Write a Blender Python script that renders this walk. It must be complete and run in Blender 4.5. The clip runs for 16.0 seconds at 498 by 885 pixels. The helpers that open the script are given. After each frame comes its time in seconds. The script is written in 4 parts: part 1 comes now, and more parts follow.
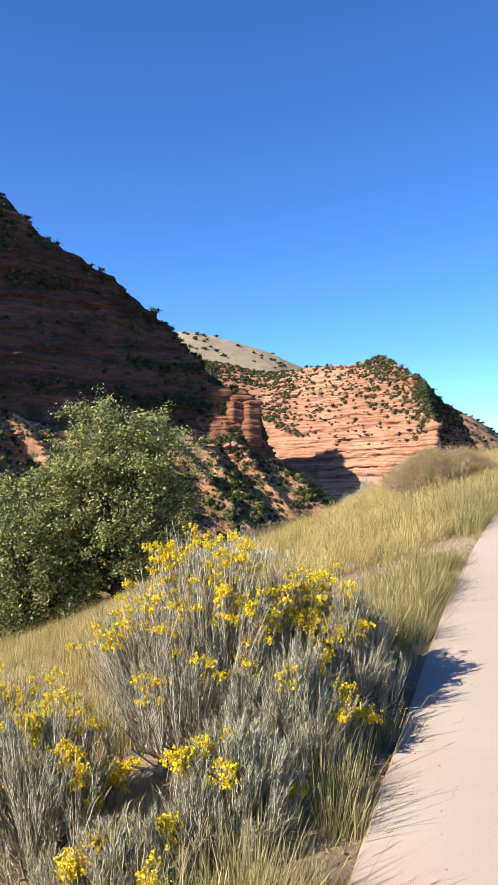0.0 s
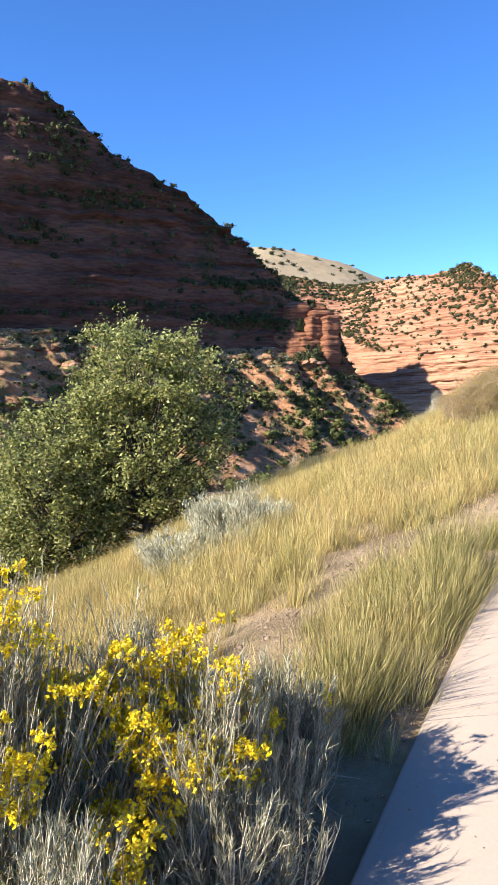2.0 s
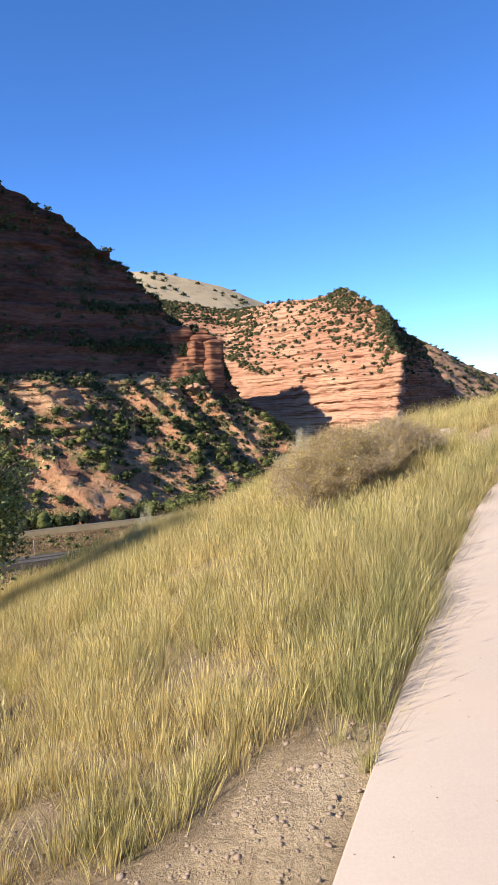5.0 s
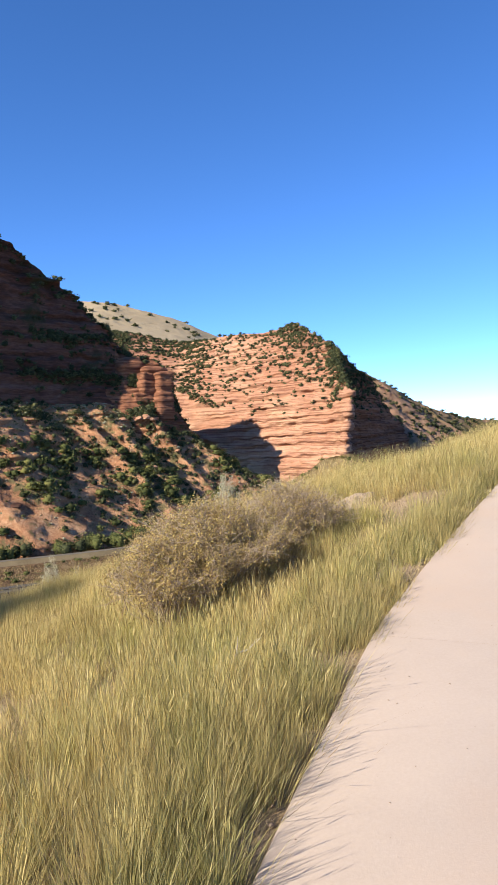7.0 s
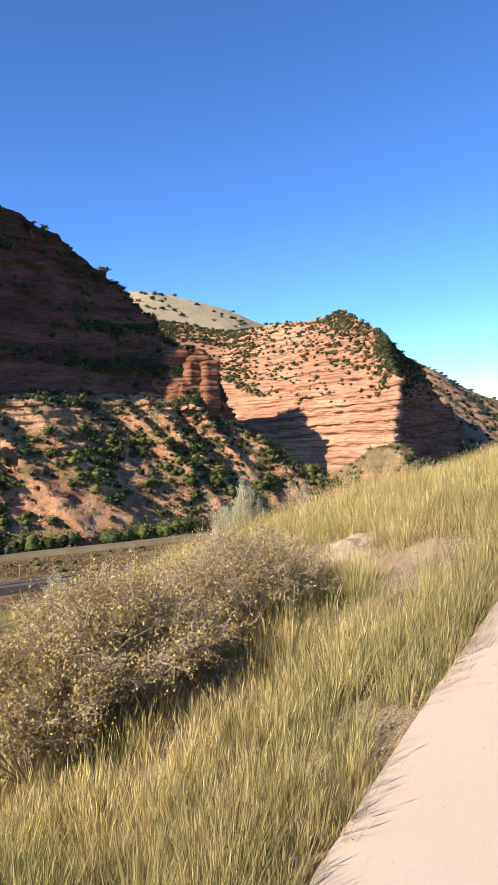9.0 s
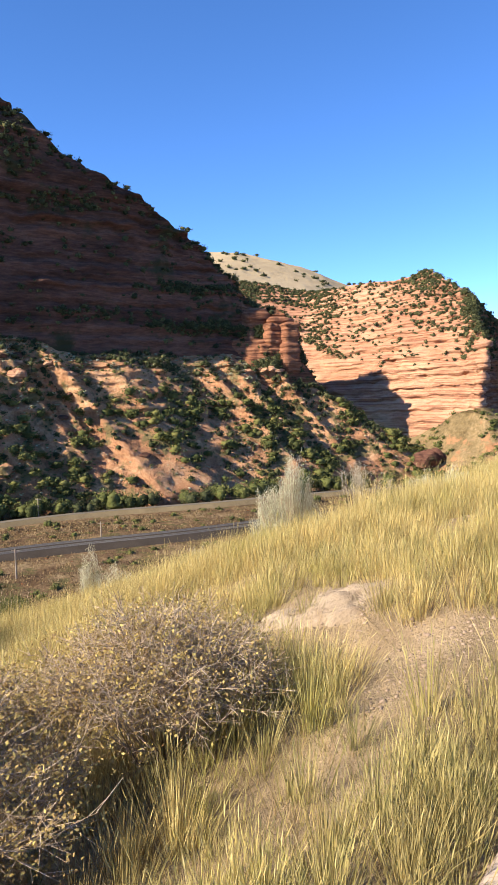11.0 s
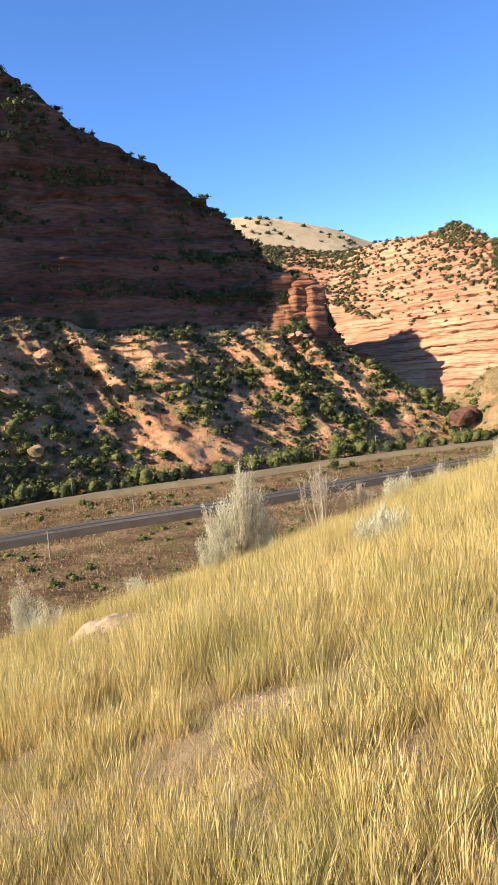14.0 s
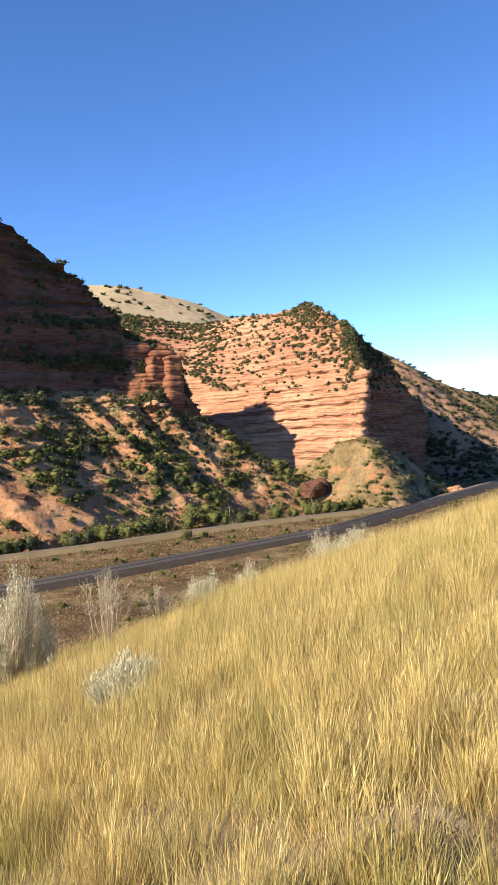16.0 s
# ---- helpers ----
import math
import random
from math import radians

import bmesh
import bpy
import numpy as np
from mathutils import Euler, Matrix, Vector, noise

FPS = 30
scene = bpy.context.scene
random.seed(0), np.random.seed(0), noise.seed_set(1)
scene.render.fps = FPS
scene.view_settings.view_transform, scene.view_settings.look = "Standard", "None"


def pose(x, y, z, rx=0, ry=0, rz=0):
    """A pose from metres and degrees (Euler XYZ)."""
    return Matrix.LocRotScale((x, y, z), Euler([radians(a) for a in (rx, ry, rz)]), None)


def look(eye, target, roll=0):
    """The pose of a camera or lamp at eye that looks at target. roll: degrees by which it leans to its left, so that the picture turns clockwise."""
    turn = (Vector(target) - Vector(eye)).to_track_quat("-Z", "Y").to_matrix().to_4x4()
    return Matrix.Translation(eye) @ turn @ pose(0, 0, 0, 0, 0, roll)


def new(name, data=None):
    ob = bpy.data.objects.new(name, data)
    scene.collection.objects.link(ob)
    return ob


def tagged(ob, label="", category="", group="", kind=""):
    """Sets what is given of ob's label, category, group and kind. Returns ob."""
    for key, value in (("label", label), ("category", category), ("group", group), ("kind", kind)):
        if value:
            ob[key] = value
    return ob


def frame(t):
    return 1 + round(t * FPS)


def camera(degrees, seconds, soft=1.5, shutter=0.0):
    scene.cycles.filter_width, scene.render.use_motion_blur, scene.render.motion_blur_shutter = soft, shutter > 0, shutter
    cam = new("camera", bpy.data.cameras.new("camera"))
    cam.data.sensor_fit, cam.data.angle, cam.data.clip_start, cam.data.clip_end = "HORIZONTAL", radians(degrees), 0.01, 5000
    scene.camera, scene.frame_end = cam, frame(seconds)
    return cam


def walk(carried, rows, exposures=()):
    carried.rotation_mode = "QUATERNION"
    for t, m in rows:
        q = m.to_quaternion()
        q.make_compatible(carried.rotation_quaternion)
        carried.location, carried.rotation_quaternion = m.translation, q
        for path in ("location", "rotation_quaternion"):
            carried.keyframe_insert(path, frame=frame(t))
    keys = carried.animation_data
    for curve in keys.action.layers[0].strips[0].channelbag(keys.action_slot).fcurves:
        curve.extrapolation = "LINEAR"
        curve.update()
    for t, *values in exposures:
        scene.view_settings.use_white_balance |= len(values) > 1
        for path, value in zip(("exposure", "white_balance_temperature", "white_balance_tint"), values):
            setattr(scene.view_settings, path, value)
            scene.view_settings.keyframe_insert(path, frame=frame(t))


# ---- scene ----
cam = camera(37.0, 16.0, soft=0.9)
PATH = [
    (0, (-0.081, 0.139, 1.584), (-0.089, 2.137, 1.662), -0.1),
    (0.5, (0.125, 0.522, 1.671), (0.142, 2.522, 1.717), -0.1),
    (1, (0.354, 1.067, 1.719), (0.362, 3.067, 1.721), 0.3),
    (1.5, (0.585, 1.599, 1.698), (0.406, 3.588, 1.597), -1.4),
    (2, (0.724, 2.107, 1.739), (0.496, 4.089, 1.599), -1.5),
    (2.5, (0.912, 2.655, 1.835), (0.848, 4.651, 1.718), -1.9),
    (3, (1.144, 3.149, 1.922), (1.057, 5.144, 1.811), -1.6),
    (3.5, (1.319, 3.677, 1.988), (1.28, 5.674, 1.893), -1.3),
    (3.7, (1.4, 3.877, 2.031), (1.389, 5.874, 1.936), -1.5),
    (5.8, (2.134, 6.29, 2.281), (2.236, 8.287, 2.22), -2.3),
    (6, (2.236, 6.498, 2.292), (2.353, 8.494, 2.252), -2.0),
    (6.5, (2.542, 6.927, 2.382), (2.723, 8.918, 2.364), -1.9),
    (7, (2.875, 7.391, 2.49), (3.08, 9.38, 2.483), -1.9),
    (7.5, (3.07, 7.872, 2.57), (3.266, 9.862, 2.571), -2.1),
    (8, (3.331, 8.339, 2.612), (3.504, 10.332, 2.613), -2.4),
    (8.5, (3.585, 8.897, 2.704), (3.709, 10.893, 2.695), -2.4),
    (9, (3.852, 9.455, 2.767), (3.927, 11.453, 2.734), -2.1),
    (9.5, (4.135, 9.9, 2.89), (4.148, 11.899, 2.828), -1.6),
    (9.7, (4.224, 10.099, 2.912), (4.218, 12.097, 2.834), -1.2),
    (11.8, (5.09, 12.154, 3.211), (4.867, 14.134, 3.047), -2.0),
    (12, (5.214, 12.407, 3.266), (4.975, 14.385, 3.086), -1.9),
    (12.5, (5.488, 12.891, 3.301), (5.203, 14.86, 3.094), -1.5),
    (13, (5.834, 13.298, 3.4), (5.492, 15.258, 3.196), -0.9),
    (13.5, (6.169, 13.726, 3.472), (5.759, 15.674, 3.277), -2.1),
    (14, (6.563, 14.25, 3.574), (6.316, 16.224, 3.361), -4.8),
    (14.5, (6.927, 14.629, 3.691), (6.758, 16.619, 3.586), -4.2),
    (15, (7.118, 15.085, 3.699), (7.022, 17.081, 3.632), -3.0),
    (15.5, (7.406, 15.582, 3.765), (7.418, 17.581, 3.696), -3.2),
    (16, (7.756, 15.997, 3.87), (7.9, 17.991, 3.814), -3.0),
]
walk(cam, [(t, look(eye, target, roll)) for t, eye, target, roll in PATH], [
    (0.0, 1.03, 6600, 10), (1.5, 1.04, 6600, 10), (2.0, 1.32, 6600, 10), (2.5, 1.1, 6600, 12), (3.5, 1.1, 6600, 12), (5.8, 1.0, 6700, 10), (7.5, 0.94, 6800, 10),
    (9.5, 1.15, 7000, 10), (12.0, 1.33, 7400, 12), (14.0, 1.38, 7600, 12), (16.0, 1.17, 7600, 12)])

# ---- light ----
SUN_SIDE, SUN_HIGH = 32.5, 31.0          # degrees behind due left, degrees above the horizon
to_sun = Vector((-math.cos(radians(SUN_SIDE)) * math.cos(radians(SUN_HIGH)),
                 -math.sin(radians(SUN_SIDE)) * math.cos(radians(SUN_HIGH)), math.sin(radians(SUN_HIGH))))
world = bpy.data.worlds.new("sky")
scene.world = world
world.use_nodes = True
sky = world.node_tree.nodes.new("ShaderNodeTexSky")
sky.sky_type, sky.sun_disc = "NISHITA", False
sky.sun_elevation, sky.sun_rotation = radians(SUN_HIGH), radians(270 - SUN_SIDE)
sky.altitude, sky.air_density, sky.dust_density, sky.ozone_density = 2000, 0.62, 0.0, 4.0
deep = world.node_tree.nodes.new("ShaderNodeHueSaturation")
deep.inputs["Hue"].default_value, deep.inputs["Saturation"].default_value, deep.inputs["Value"].default_value = 0.505, 1.17, 2.82
world.node_tree.links.new(sky.outputs[0], deep.inputs["Color"])
world.node_tree.links.new(deep.outputs[0], world.node_tree.nodes["Background"].inputs[0])
world.node_tree.nodes["Background"].inputs[1].default_value = 0.058
sun = new("sun", bpy.data.lights.new("sun", "SUN"))
sun.data.energy, sun.data.angle, sun.data.color = 5.0, radians(0.5), (1.0, 0.92, 0.79)
sun.matrix_world = look(to_sun * 60, (0, 0, 0))


# ---- materials ----
def shader(name, rough=0.9):
    m = bpy.data.materials.new(name)
    m.use_nodes = True
    t = m.node_tree
    b = t.nodes["Principled BSDF"]
    b.inputs["Roughness"].default_value = rough
    b.inputs["Specular IOR Level"].default_value = 0.08
    return m, t, b


def nd(t, kind, **values):
    n = t.nodes.new(kind)
    for key, value in values.items():
        n.inputs[key.replace("_", " ")].default_value = value
    return n


def ramp(t, factor, stops):
    r = t.nodes.new("ShaderNodeValToRGB")
    e = r.color_ramp.elements
    while len(e) < len(stops):
        e.new(0.5)
    for el, (at, c) in zip(e, stops):
        el.position, el.color = at, (*c, 1)
    t.links.new(factor, r.inputs[0])
    return r.outputs[0]


def blend(t, factor, a, b, mode="MIX"):
    n = t.nodes.new("ShaderNodeMix")
    n.data_type, n.blend_type = "RGBA", mode
    for sock, v in ((n.inputs[0], factor), (n.inputs[6], a), (n.inputs[7], b)):
        if isinstance(v, (int, float)):
            sock.default_value = v
        elif isinstance(v, tuple):
            sock.default_value = (*v, 1)
        else:
            t.links.new(v, sock)
    return n.outputs[2]


def earth(name, stops, big, small, bump, depth, spots=None, rough=0.95, squash=(1, 1, 1), bands=None):
    """Soil, rock or paving: broad and fine variation, fine relief, and spots of a second colour."""
    m, t, b = shader(name, rough)
    b.inputs["Specular IOR Level"].default_value = 0.12
    co = t.nodes.new("ShaderNodeTexCoord")
    mp = t.nodes.new("ShaderNodeMapping")
    mp.inputs["Scale"].default_value = squash
    t.links.new(co.outputs["Object"], mp.inputs[0])
    n1 = nd(t, "ShaderNodeTexNoise", Scale=big, Detail=6.0, Roughness=0.6)
    n2 = nd(t, "ShaderNodeTexNoise", Scale=small, Detail=8.0, Roughness=0.7)
    t.links.new(mp.outputs[0], n1.inputs["Vector"])
    t.links.new(mp.outputs[0], n2.inputs["Vector"])
    mix = t.nodes.new("ShaderNodeMath")
    mix.operation = "MULTIPLY_ADD"
    mix.inputs[1].default_value = 0.55
    half = t.nodes.new("ShaderNodeMath")
    half.operation = "MULTIPLY"
    half.inputs[1].default_value = 0.45
    t.links.new(n2.outputs[0], half.inputs[0])
    t.links.new(n1.outputs[0], mix.inputs[0])
    t.links.new(half.outputs[0], mix.inputs[2])
    c = ramp(t, mix.outputs[0], stops)
    if spots:
        scale, colour, low, high = spots
        n3 = nd(t, "ShaderNodeTexNoise", Scale=scale, Detail=5.0, Roughness=0.65)
        t.links.new(co.outputs["Object"], n3.inputs["Vector"])
        c = blend(t, ramp(t, n3.outputs[0], [(low, (0, 0, 0)), (high, (1, 1, 1))]), c, colour)
    if bands:
        m2 = t.nodes.new("ShaderNodeMapping")
        m2.inputs["Scale"].default_value = (0.03, 0.03, 1.5)
        t.links.new(co.outputs["Object"], m2.inputs[0])
        n4 = nd(t, "ShaderNodeTexNoise", Scale=1.0, Detail=4.0, Roughness=0.75)
        t.links.new(m2.outputs[0], n4.inputs["Vector"])
        c = blend(t, ramp(t, n4.outputs[0], [(0.52, (0, 0, 0)), (0.57, (0.85, 0.85, 0.85))]), c, bands)
    t.links.new(c, b.inputs["Base Color"])
    bp = nd(t, "ShaderNodeBump", Strength=bump, Distance=depth)
    t.links.new(n2.outputs[0], bp.inputs["Height"])
    t.links.new(bp.outputs[0], b.inputs["Normal"])
    return m


def leafy(name, stops, clear=0.25, rough=0.7, patches=()):
    """Blades, leaves and petals: each one takes its own shade, and lets some light through."""
    m, t, b = shader(name, rough)
    geo = t.nodes.new("ShaderNodeNewGeometry")
    c = ramp(t, geo.outputs["Random Per Island"], stops)
    for scale, colour, low, high in patches:
        co = t.nodes.new("ShaderNodeTexCoord")
        tall = t.nodes.new("ShaderNodeMapping")
        tall.inputs["Scale"].default_value = (1, 1, 0.35)
        t.links.new(co.outputs["Object"], tall.inputs[0])
        n = nd(t, "ShaderNodeTexNoise", Scale=scale, Detail=3.0, Roughness=0.6)
        t.links.new(tall.outputs[0], n.inputs["Vector"])
        c = blend(t, ramp(t, n.outputs[0], [(low, (0, 0, 0)), (high, (0.75, 0.75, 0.75))]), c, colour)
    t.links.new(c, b.inputs["Base Color"])
    if clear:
        tr = t.nodes.new("ShaderNodeBsdfTranslucent")
        t.links.new(c, tr.inputs[0])
        mx = t.nodes.new("ShaderNodeMixShader")
        mx.inputs[0].default_value = clear
        t.links.new(b.outputs[0], mx.inputs[1])
        t.links.new(tr.outputs[0], mx.inputs[2])
        t.links.new(mx.outputs[0], t.nodes["Material Output"].inputs[0])
    return m


SOIL = earth("pale_soil", [(0.3, (0.25, 0.172, 0.098)), (0.5, (0.40, 0.295, 0.178)), (0.7, (0.53, 0.41, 0.262))], 1.6, 26, 1.0, 0.04,
             spots=(1.3, (0.25, 0.183, 0.112), 0.42, 0.58))
SAND = earth("pale_sand", [(0.3, (0.27, 0.20, 0.135)), (0.7, (0.49, 0.385, 0.27))], 5, 60, 1.0, 0.02, spots=(7.0, (0.28, 0.205, 0.135), 0.52, 0.64))
VALLEY = earth("valley_scrub", [(0.36, (0.036, 0.024, 0.014)), (0.47, (0.12, 0.072, 0.04)), (0.55, (0.205, 0.14, 0.078)), (0.64, (0.32, 0.24, 0.14))], 0.09, 1.1, 1.0, 1.0,
               spots=(0.22, (0.108, 0.0936, 0.0396), 0.52, 0.6))
CONCRETE = earth("tinted_concrete", [(0.3, (0.355, 0.286, 0.234)), (0.7, (0.435, 0.355, 0.292))], 0.9, 70, 0.25, 0.004,
                 spots=(0.5, (0.418, 0.317, 0.245), 0.5, 0.75), rough=0.85)
# darker than the rock itself: the west wall's shade is put into this colour
CLIFF = earth("dark_red_rock_with_shade", [(0.36, (0.030, 0.018, 0.014)), (0.5, (0.105, 0.050, 0.036)), (0.66, (0.225, 0.112, 0.076))], 0.05, 0.6, 1.0, 0.8,
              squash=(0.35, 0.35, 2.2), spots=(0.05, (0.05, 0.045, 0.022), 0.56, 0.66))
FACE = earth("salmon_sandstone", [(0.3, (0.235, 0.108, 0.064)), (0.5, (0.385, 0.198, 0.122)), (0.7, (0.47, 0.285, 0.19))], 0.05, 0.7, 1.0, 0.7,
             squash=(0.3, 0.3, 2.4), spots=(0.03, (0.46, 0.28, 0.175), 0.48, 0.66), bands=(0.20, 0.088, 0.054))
# rock of nose and pillars; also deepens the shade on the east cliff's side
NOSE = earth("red_ledge_and_shade_rock", [(0.34, (0.0936, 0.0374, 0.0216)), (0.5, (0.238, 0.104, 0.059)), (0.66, (0.331, 0.169, 0.101))], 0.06, 0.7, 1.0, 0.8,
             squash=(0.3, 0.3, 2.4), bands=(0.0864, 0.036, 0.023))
TALUS = earth("orange_talus", [(0.34, (0.14, 0.064, 0.035)), (0.47, (0.36, 0.18, 0.096)), (0.56, (0.45, 0.255, 0.142)), (0.66, (0.58, 0.385, 0.235))], 0.10, 1.0, 1.0, 1.0,
              spots=(0.12, (0.16, 0.125, 0.06), 0.52, 0.6))
MEADOW = earth("dry_hill_grass", [(0.3, (0.275, 0.212, 0.125)), (0.7, (0.42, 0.338, 0.225))], 0.012, 0.15, 0.8, 1.0)
SCREE = earth("far_scree", [(0.3, (0.173, 0.0936, 0.0576)), (0.7, (0.331, 0.209, 0.137))], 0.02, 0.2, 1.0, 1.2, spots=(0.025, (0.115, 0.0936, 0.0432), 0.45, 0.6))
BALLAST = earth("grey_ballast", [(0.3, (0.030, 0.024, 0.019)), (0.7, (0.065, 0.052, 0.042))], 0.3, 4, 1.0, 0.1)
ASPHALT = earth("old_asphalt", [(0.3, (0.108, 0.0936, 0.0756)), (0.7, (0.18, 0.155, 0.122))], 0.1, 2, 0.4, 0.05)
SHOULDER = earth("pale_road_shoulder", [(0.3, (0.12, 0.09, 0.051)), (0.7, (0.216, 0.168, 0.099))], 0.2, 2, 0.6, 0.1)
STEEL = earth("rail_steel", [(0.3, (0.10, 0.092, 0.085)), (0.7, (0.17, 0.158, 0.145))], 0.5, 5, 0.2, 0.01, rough=0.6)
TIMBER = earth("weathered_timber", [(0.3, (0.202, 0.158, 0.115)), (0.7, (0.331, 0.274, 0.216))], 1, 12, 0.6, 0.02)
STONE = earth("field_stone", [(0.3, (0.216, 0.151, 0.108)), (0.7, (0.36, 0.274, 0.202))], 3, 40, 0.6, 0.01)
BARK = earth("grey_brown_bark", [(0.3, (0.072, 0.0576, 0.0432)), (0.7, (0.158, 0.13, 0.101))], 4, 40, 0.8, 0.02)
TWIG = leafy("grey_twigs", [(0.0, (0.20, 0.145, 0.10)), (0.5, (0.36, 0.27, 0.19)), (1.0, (0.52, 0.42, 0.31))], 0)
STRAW = leafy("golden_dry_grass", [(0.0, (0.37, 0.265, 0.105)), (0.45, (0.60, 0.46, 0.175)), (0.8, (0.69, 0.565, 0.275)), (1.0, (0.44, 0.39, 0.15))], 0.3,
              patches=((1.1, (0.3, 0.285, 0.085), 0.515, 0.61), (2.6, (0.225, 0.158, 0.0675), 0.54, 0.64), (6.0, (0.675, 0.555, 0.24), 0.55, 0.65), (9.0, (0.20, 0.15, 0.062), 0.55, 0.62)))
GREEN = leafy("green_grass", [(0.0, (0.19, 0.175, 0.058)), (0.5, (0.33, 0.29, 0.11)), (0.8, (0.44, 0.375, 0.16)), (1.0, (0.52, 0.43, 0.22))], 0.3, patches=((1.3, (0.36, 0.274, 0.115), 0.50, 0.62), (5.0, (0.56, 0.45, 0.19), 0.55, 0.63), (9.0, (0.13, 0.125, 0.042), 0.54, 0.62)))
LITTER = leafy("brown_dead_grass", [(0.0, (0.12, 0.08, 0.04)), (0.6, (0.25, 0.178, 0.088)), (1.0, (0.42, 0.32, 0.175))], 0.2)
DRY_SCRUB = leafy("dull_dry_scrub", [(0.0, (0.095, 0.065, 0.034)), (0.6, (0.19, 0.13, 0.07)), (1.0, (0.31, 0.235, 0.135))], 0.2)
PALE_STEM = leafy("pale_grey_stems", [(0.0, (0.21, 0.172, 0.12)), (0.5, (0.43, 0.365, 0.27)), (1.0, (0.66, 0.59, 0.465))], 0.1)
GREY_LEAF = leafy("grey_green_leaves", [(0.0, (0.17, 0.165, 0.098)), (0.5, (0.35, 0.335, 0.215)), (1.0, (0.55, 0.52, 0.365))], 0.2)
YELLOW = leafy("yellow_flowers", [(0.0, (0.589, 0.38, 0.0095)), (0.3, (0.817, 0.598, 0.019)), (0.75, (0.874, 0.722, 0.0475)), (1.0, (0.551, 0.475, 0.114))], 0.3)
SAGE = leafy("silver_sage_leaves", [(0.0, (0.30, 0.29, 0.185)), (0.5, (0.49, 0.475, 0.33)), (1.0, (0.66, 0.635, 0.47))], 0.2)
TREE_LEAF = leafy("tree_leaves", [(0.0, (0.09, 0.105, 0.034)), (0.5, (0.25, 0.27, 0.088)), (0.85, (0.43, 0.43, 0.155)), (1.0, (0.62, 0.58, 0.26))], 0.42, 0.4)
SHRUB_LEAF = leafy("fading_shrub_leaves", [(0.0, (0.24, 0.15, 0.065)), (0.5, (0.41, 0.30, 0.12)), (1.0, (0.58, 0.46, 0.16))], 0.3)
JUNIPER = leafy("juniper_needles", [(0.0, (0.026, 0.033, 0.016)), (0.6, (0.06, 0.068, 0.032)), (1.0, (0.125, 0.125, 0.056))], 0.1)
OAK = leafy("scrub_oak_leaves", [(0.0, (0.05, 0.06, 0.022)), (0.6, (0.10, 0.112, 0.038)), (1.0, (0.18, 0.168, 0.056))], 0.15)
RUSSET = leafy("russet_leaves", [(0.0, (0.158, 0.0432, 0.0216)), (1.0, (0.302, 0.108, 0.0432))], 0.15)

# ---- number tools ----
rng = np.random.default_rng(7)


def hashed(ix, iy, iz):
    h = (ix * 374761393 + iy * 668265263 + iz * 1274126177) & 0xFFFFFFFF
    h = ((h ^ (h >> 13)) * 1103515245) & 0xFFFFFFFF
    return ((h ^ (h >> 16)) & 0xFFFF) / 65535.0


def vnoise(x, y, z=0.0):
    """Smooth value noise, 0 to 1, on arrays."""
    x, y, z = np.broadcast_arrays(np.asarray(x, float), np.asarray(y, float), np.asarray(z, float))
    ix, iy, iz = (np.floor(v).astype(np.int64) for v in (x, y, z))
    fx, fy, fz = (v - np.floor(v) for v in (x, y, z))
    fx, fy, fz = (f * f * (3 - 2 * f) for f in (fx, fy, fz))
    out = 0
    for a, wa in ((0, 1 - fx), (1, fx)):
        for b, wb in ((0, 1 - fy), (1, fy)):
            for c, wc in ((0, 1 - fz), (1, fz)):
                out = out + wa * wb * wc * hashed(ix + a, iy + b, iz + c)
    return out


def octaves(x, y, z=0.0, n=4):
    total, amp = 0, 0.5
    for k in range(n):
        total = total + amp * vnoise(x * 2**k + 17 * k, y * 2**k, z * 2**k + 5 * k)
        amp *= 0.5
    return total


def raw(name, verts, faces, material, smooth=False):
    """A mesh object from an array of points and an array of triangles or quads."""
    verts, faces = np.asarray(verts, np.float32), np.asarray(faces, np.int32)
    me = bpy.data.meshes.new(name)
    k = faces.shape[1]
    me.vertices.add(len(verts))
    me.vertices.foreach_set("co", verts.ravel())
    me.loops.add(faces.size)
    me.loops.foreach_set("vertex_index", faces.ravel())
    me.polygons.add(len(faces))
    me.polygons.foreach_set("loop_start", np.arange(0, faces.size, k, dtype=np.int32))
    me.polygons.foreach_set("loop_total", np.full(len(faces), k, np.int32))
    if smooth:
        me.polygons.foreach_set("use_smooth", np.ones(len(faces), bool))
    me.update(calc_edges=True)
    for m in material if isinstance(material, (list, tuple)) else [material]:
        me.materials.append(m)
    return new(name, me)


def part(name, geometry, material, parent, label="", smooth=False):
    ob = raw(name, *geometry, material, smooth)
    ob.parent = parent
    return tagged(ob, label)


def thing(name, at, label, category, group=""):
    ob = new(name)
    ob.location = at
    return tagged(ob, label, category, group)


def gather(pieces):
    """Joins (points, faces) pairs into one."""
    vs, fs, n = [], [], 0
    for v, f in pieces:
        vs.append(v)
        fs.append(np.asarray(f) + n)
        n += len(v)
    return np.concatenate(vs), np.concatenate(fs)


def unit(v):
    return v / np.maximum(np.linalg.norm(v, axis=-1, keepdims=True), 1e-9)


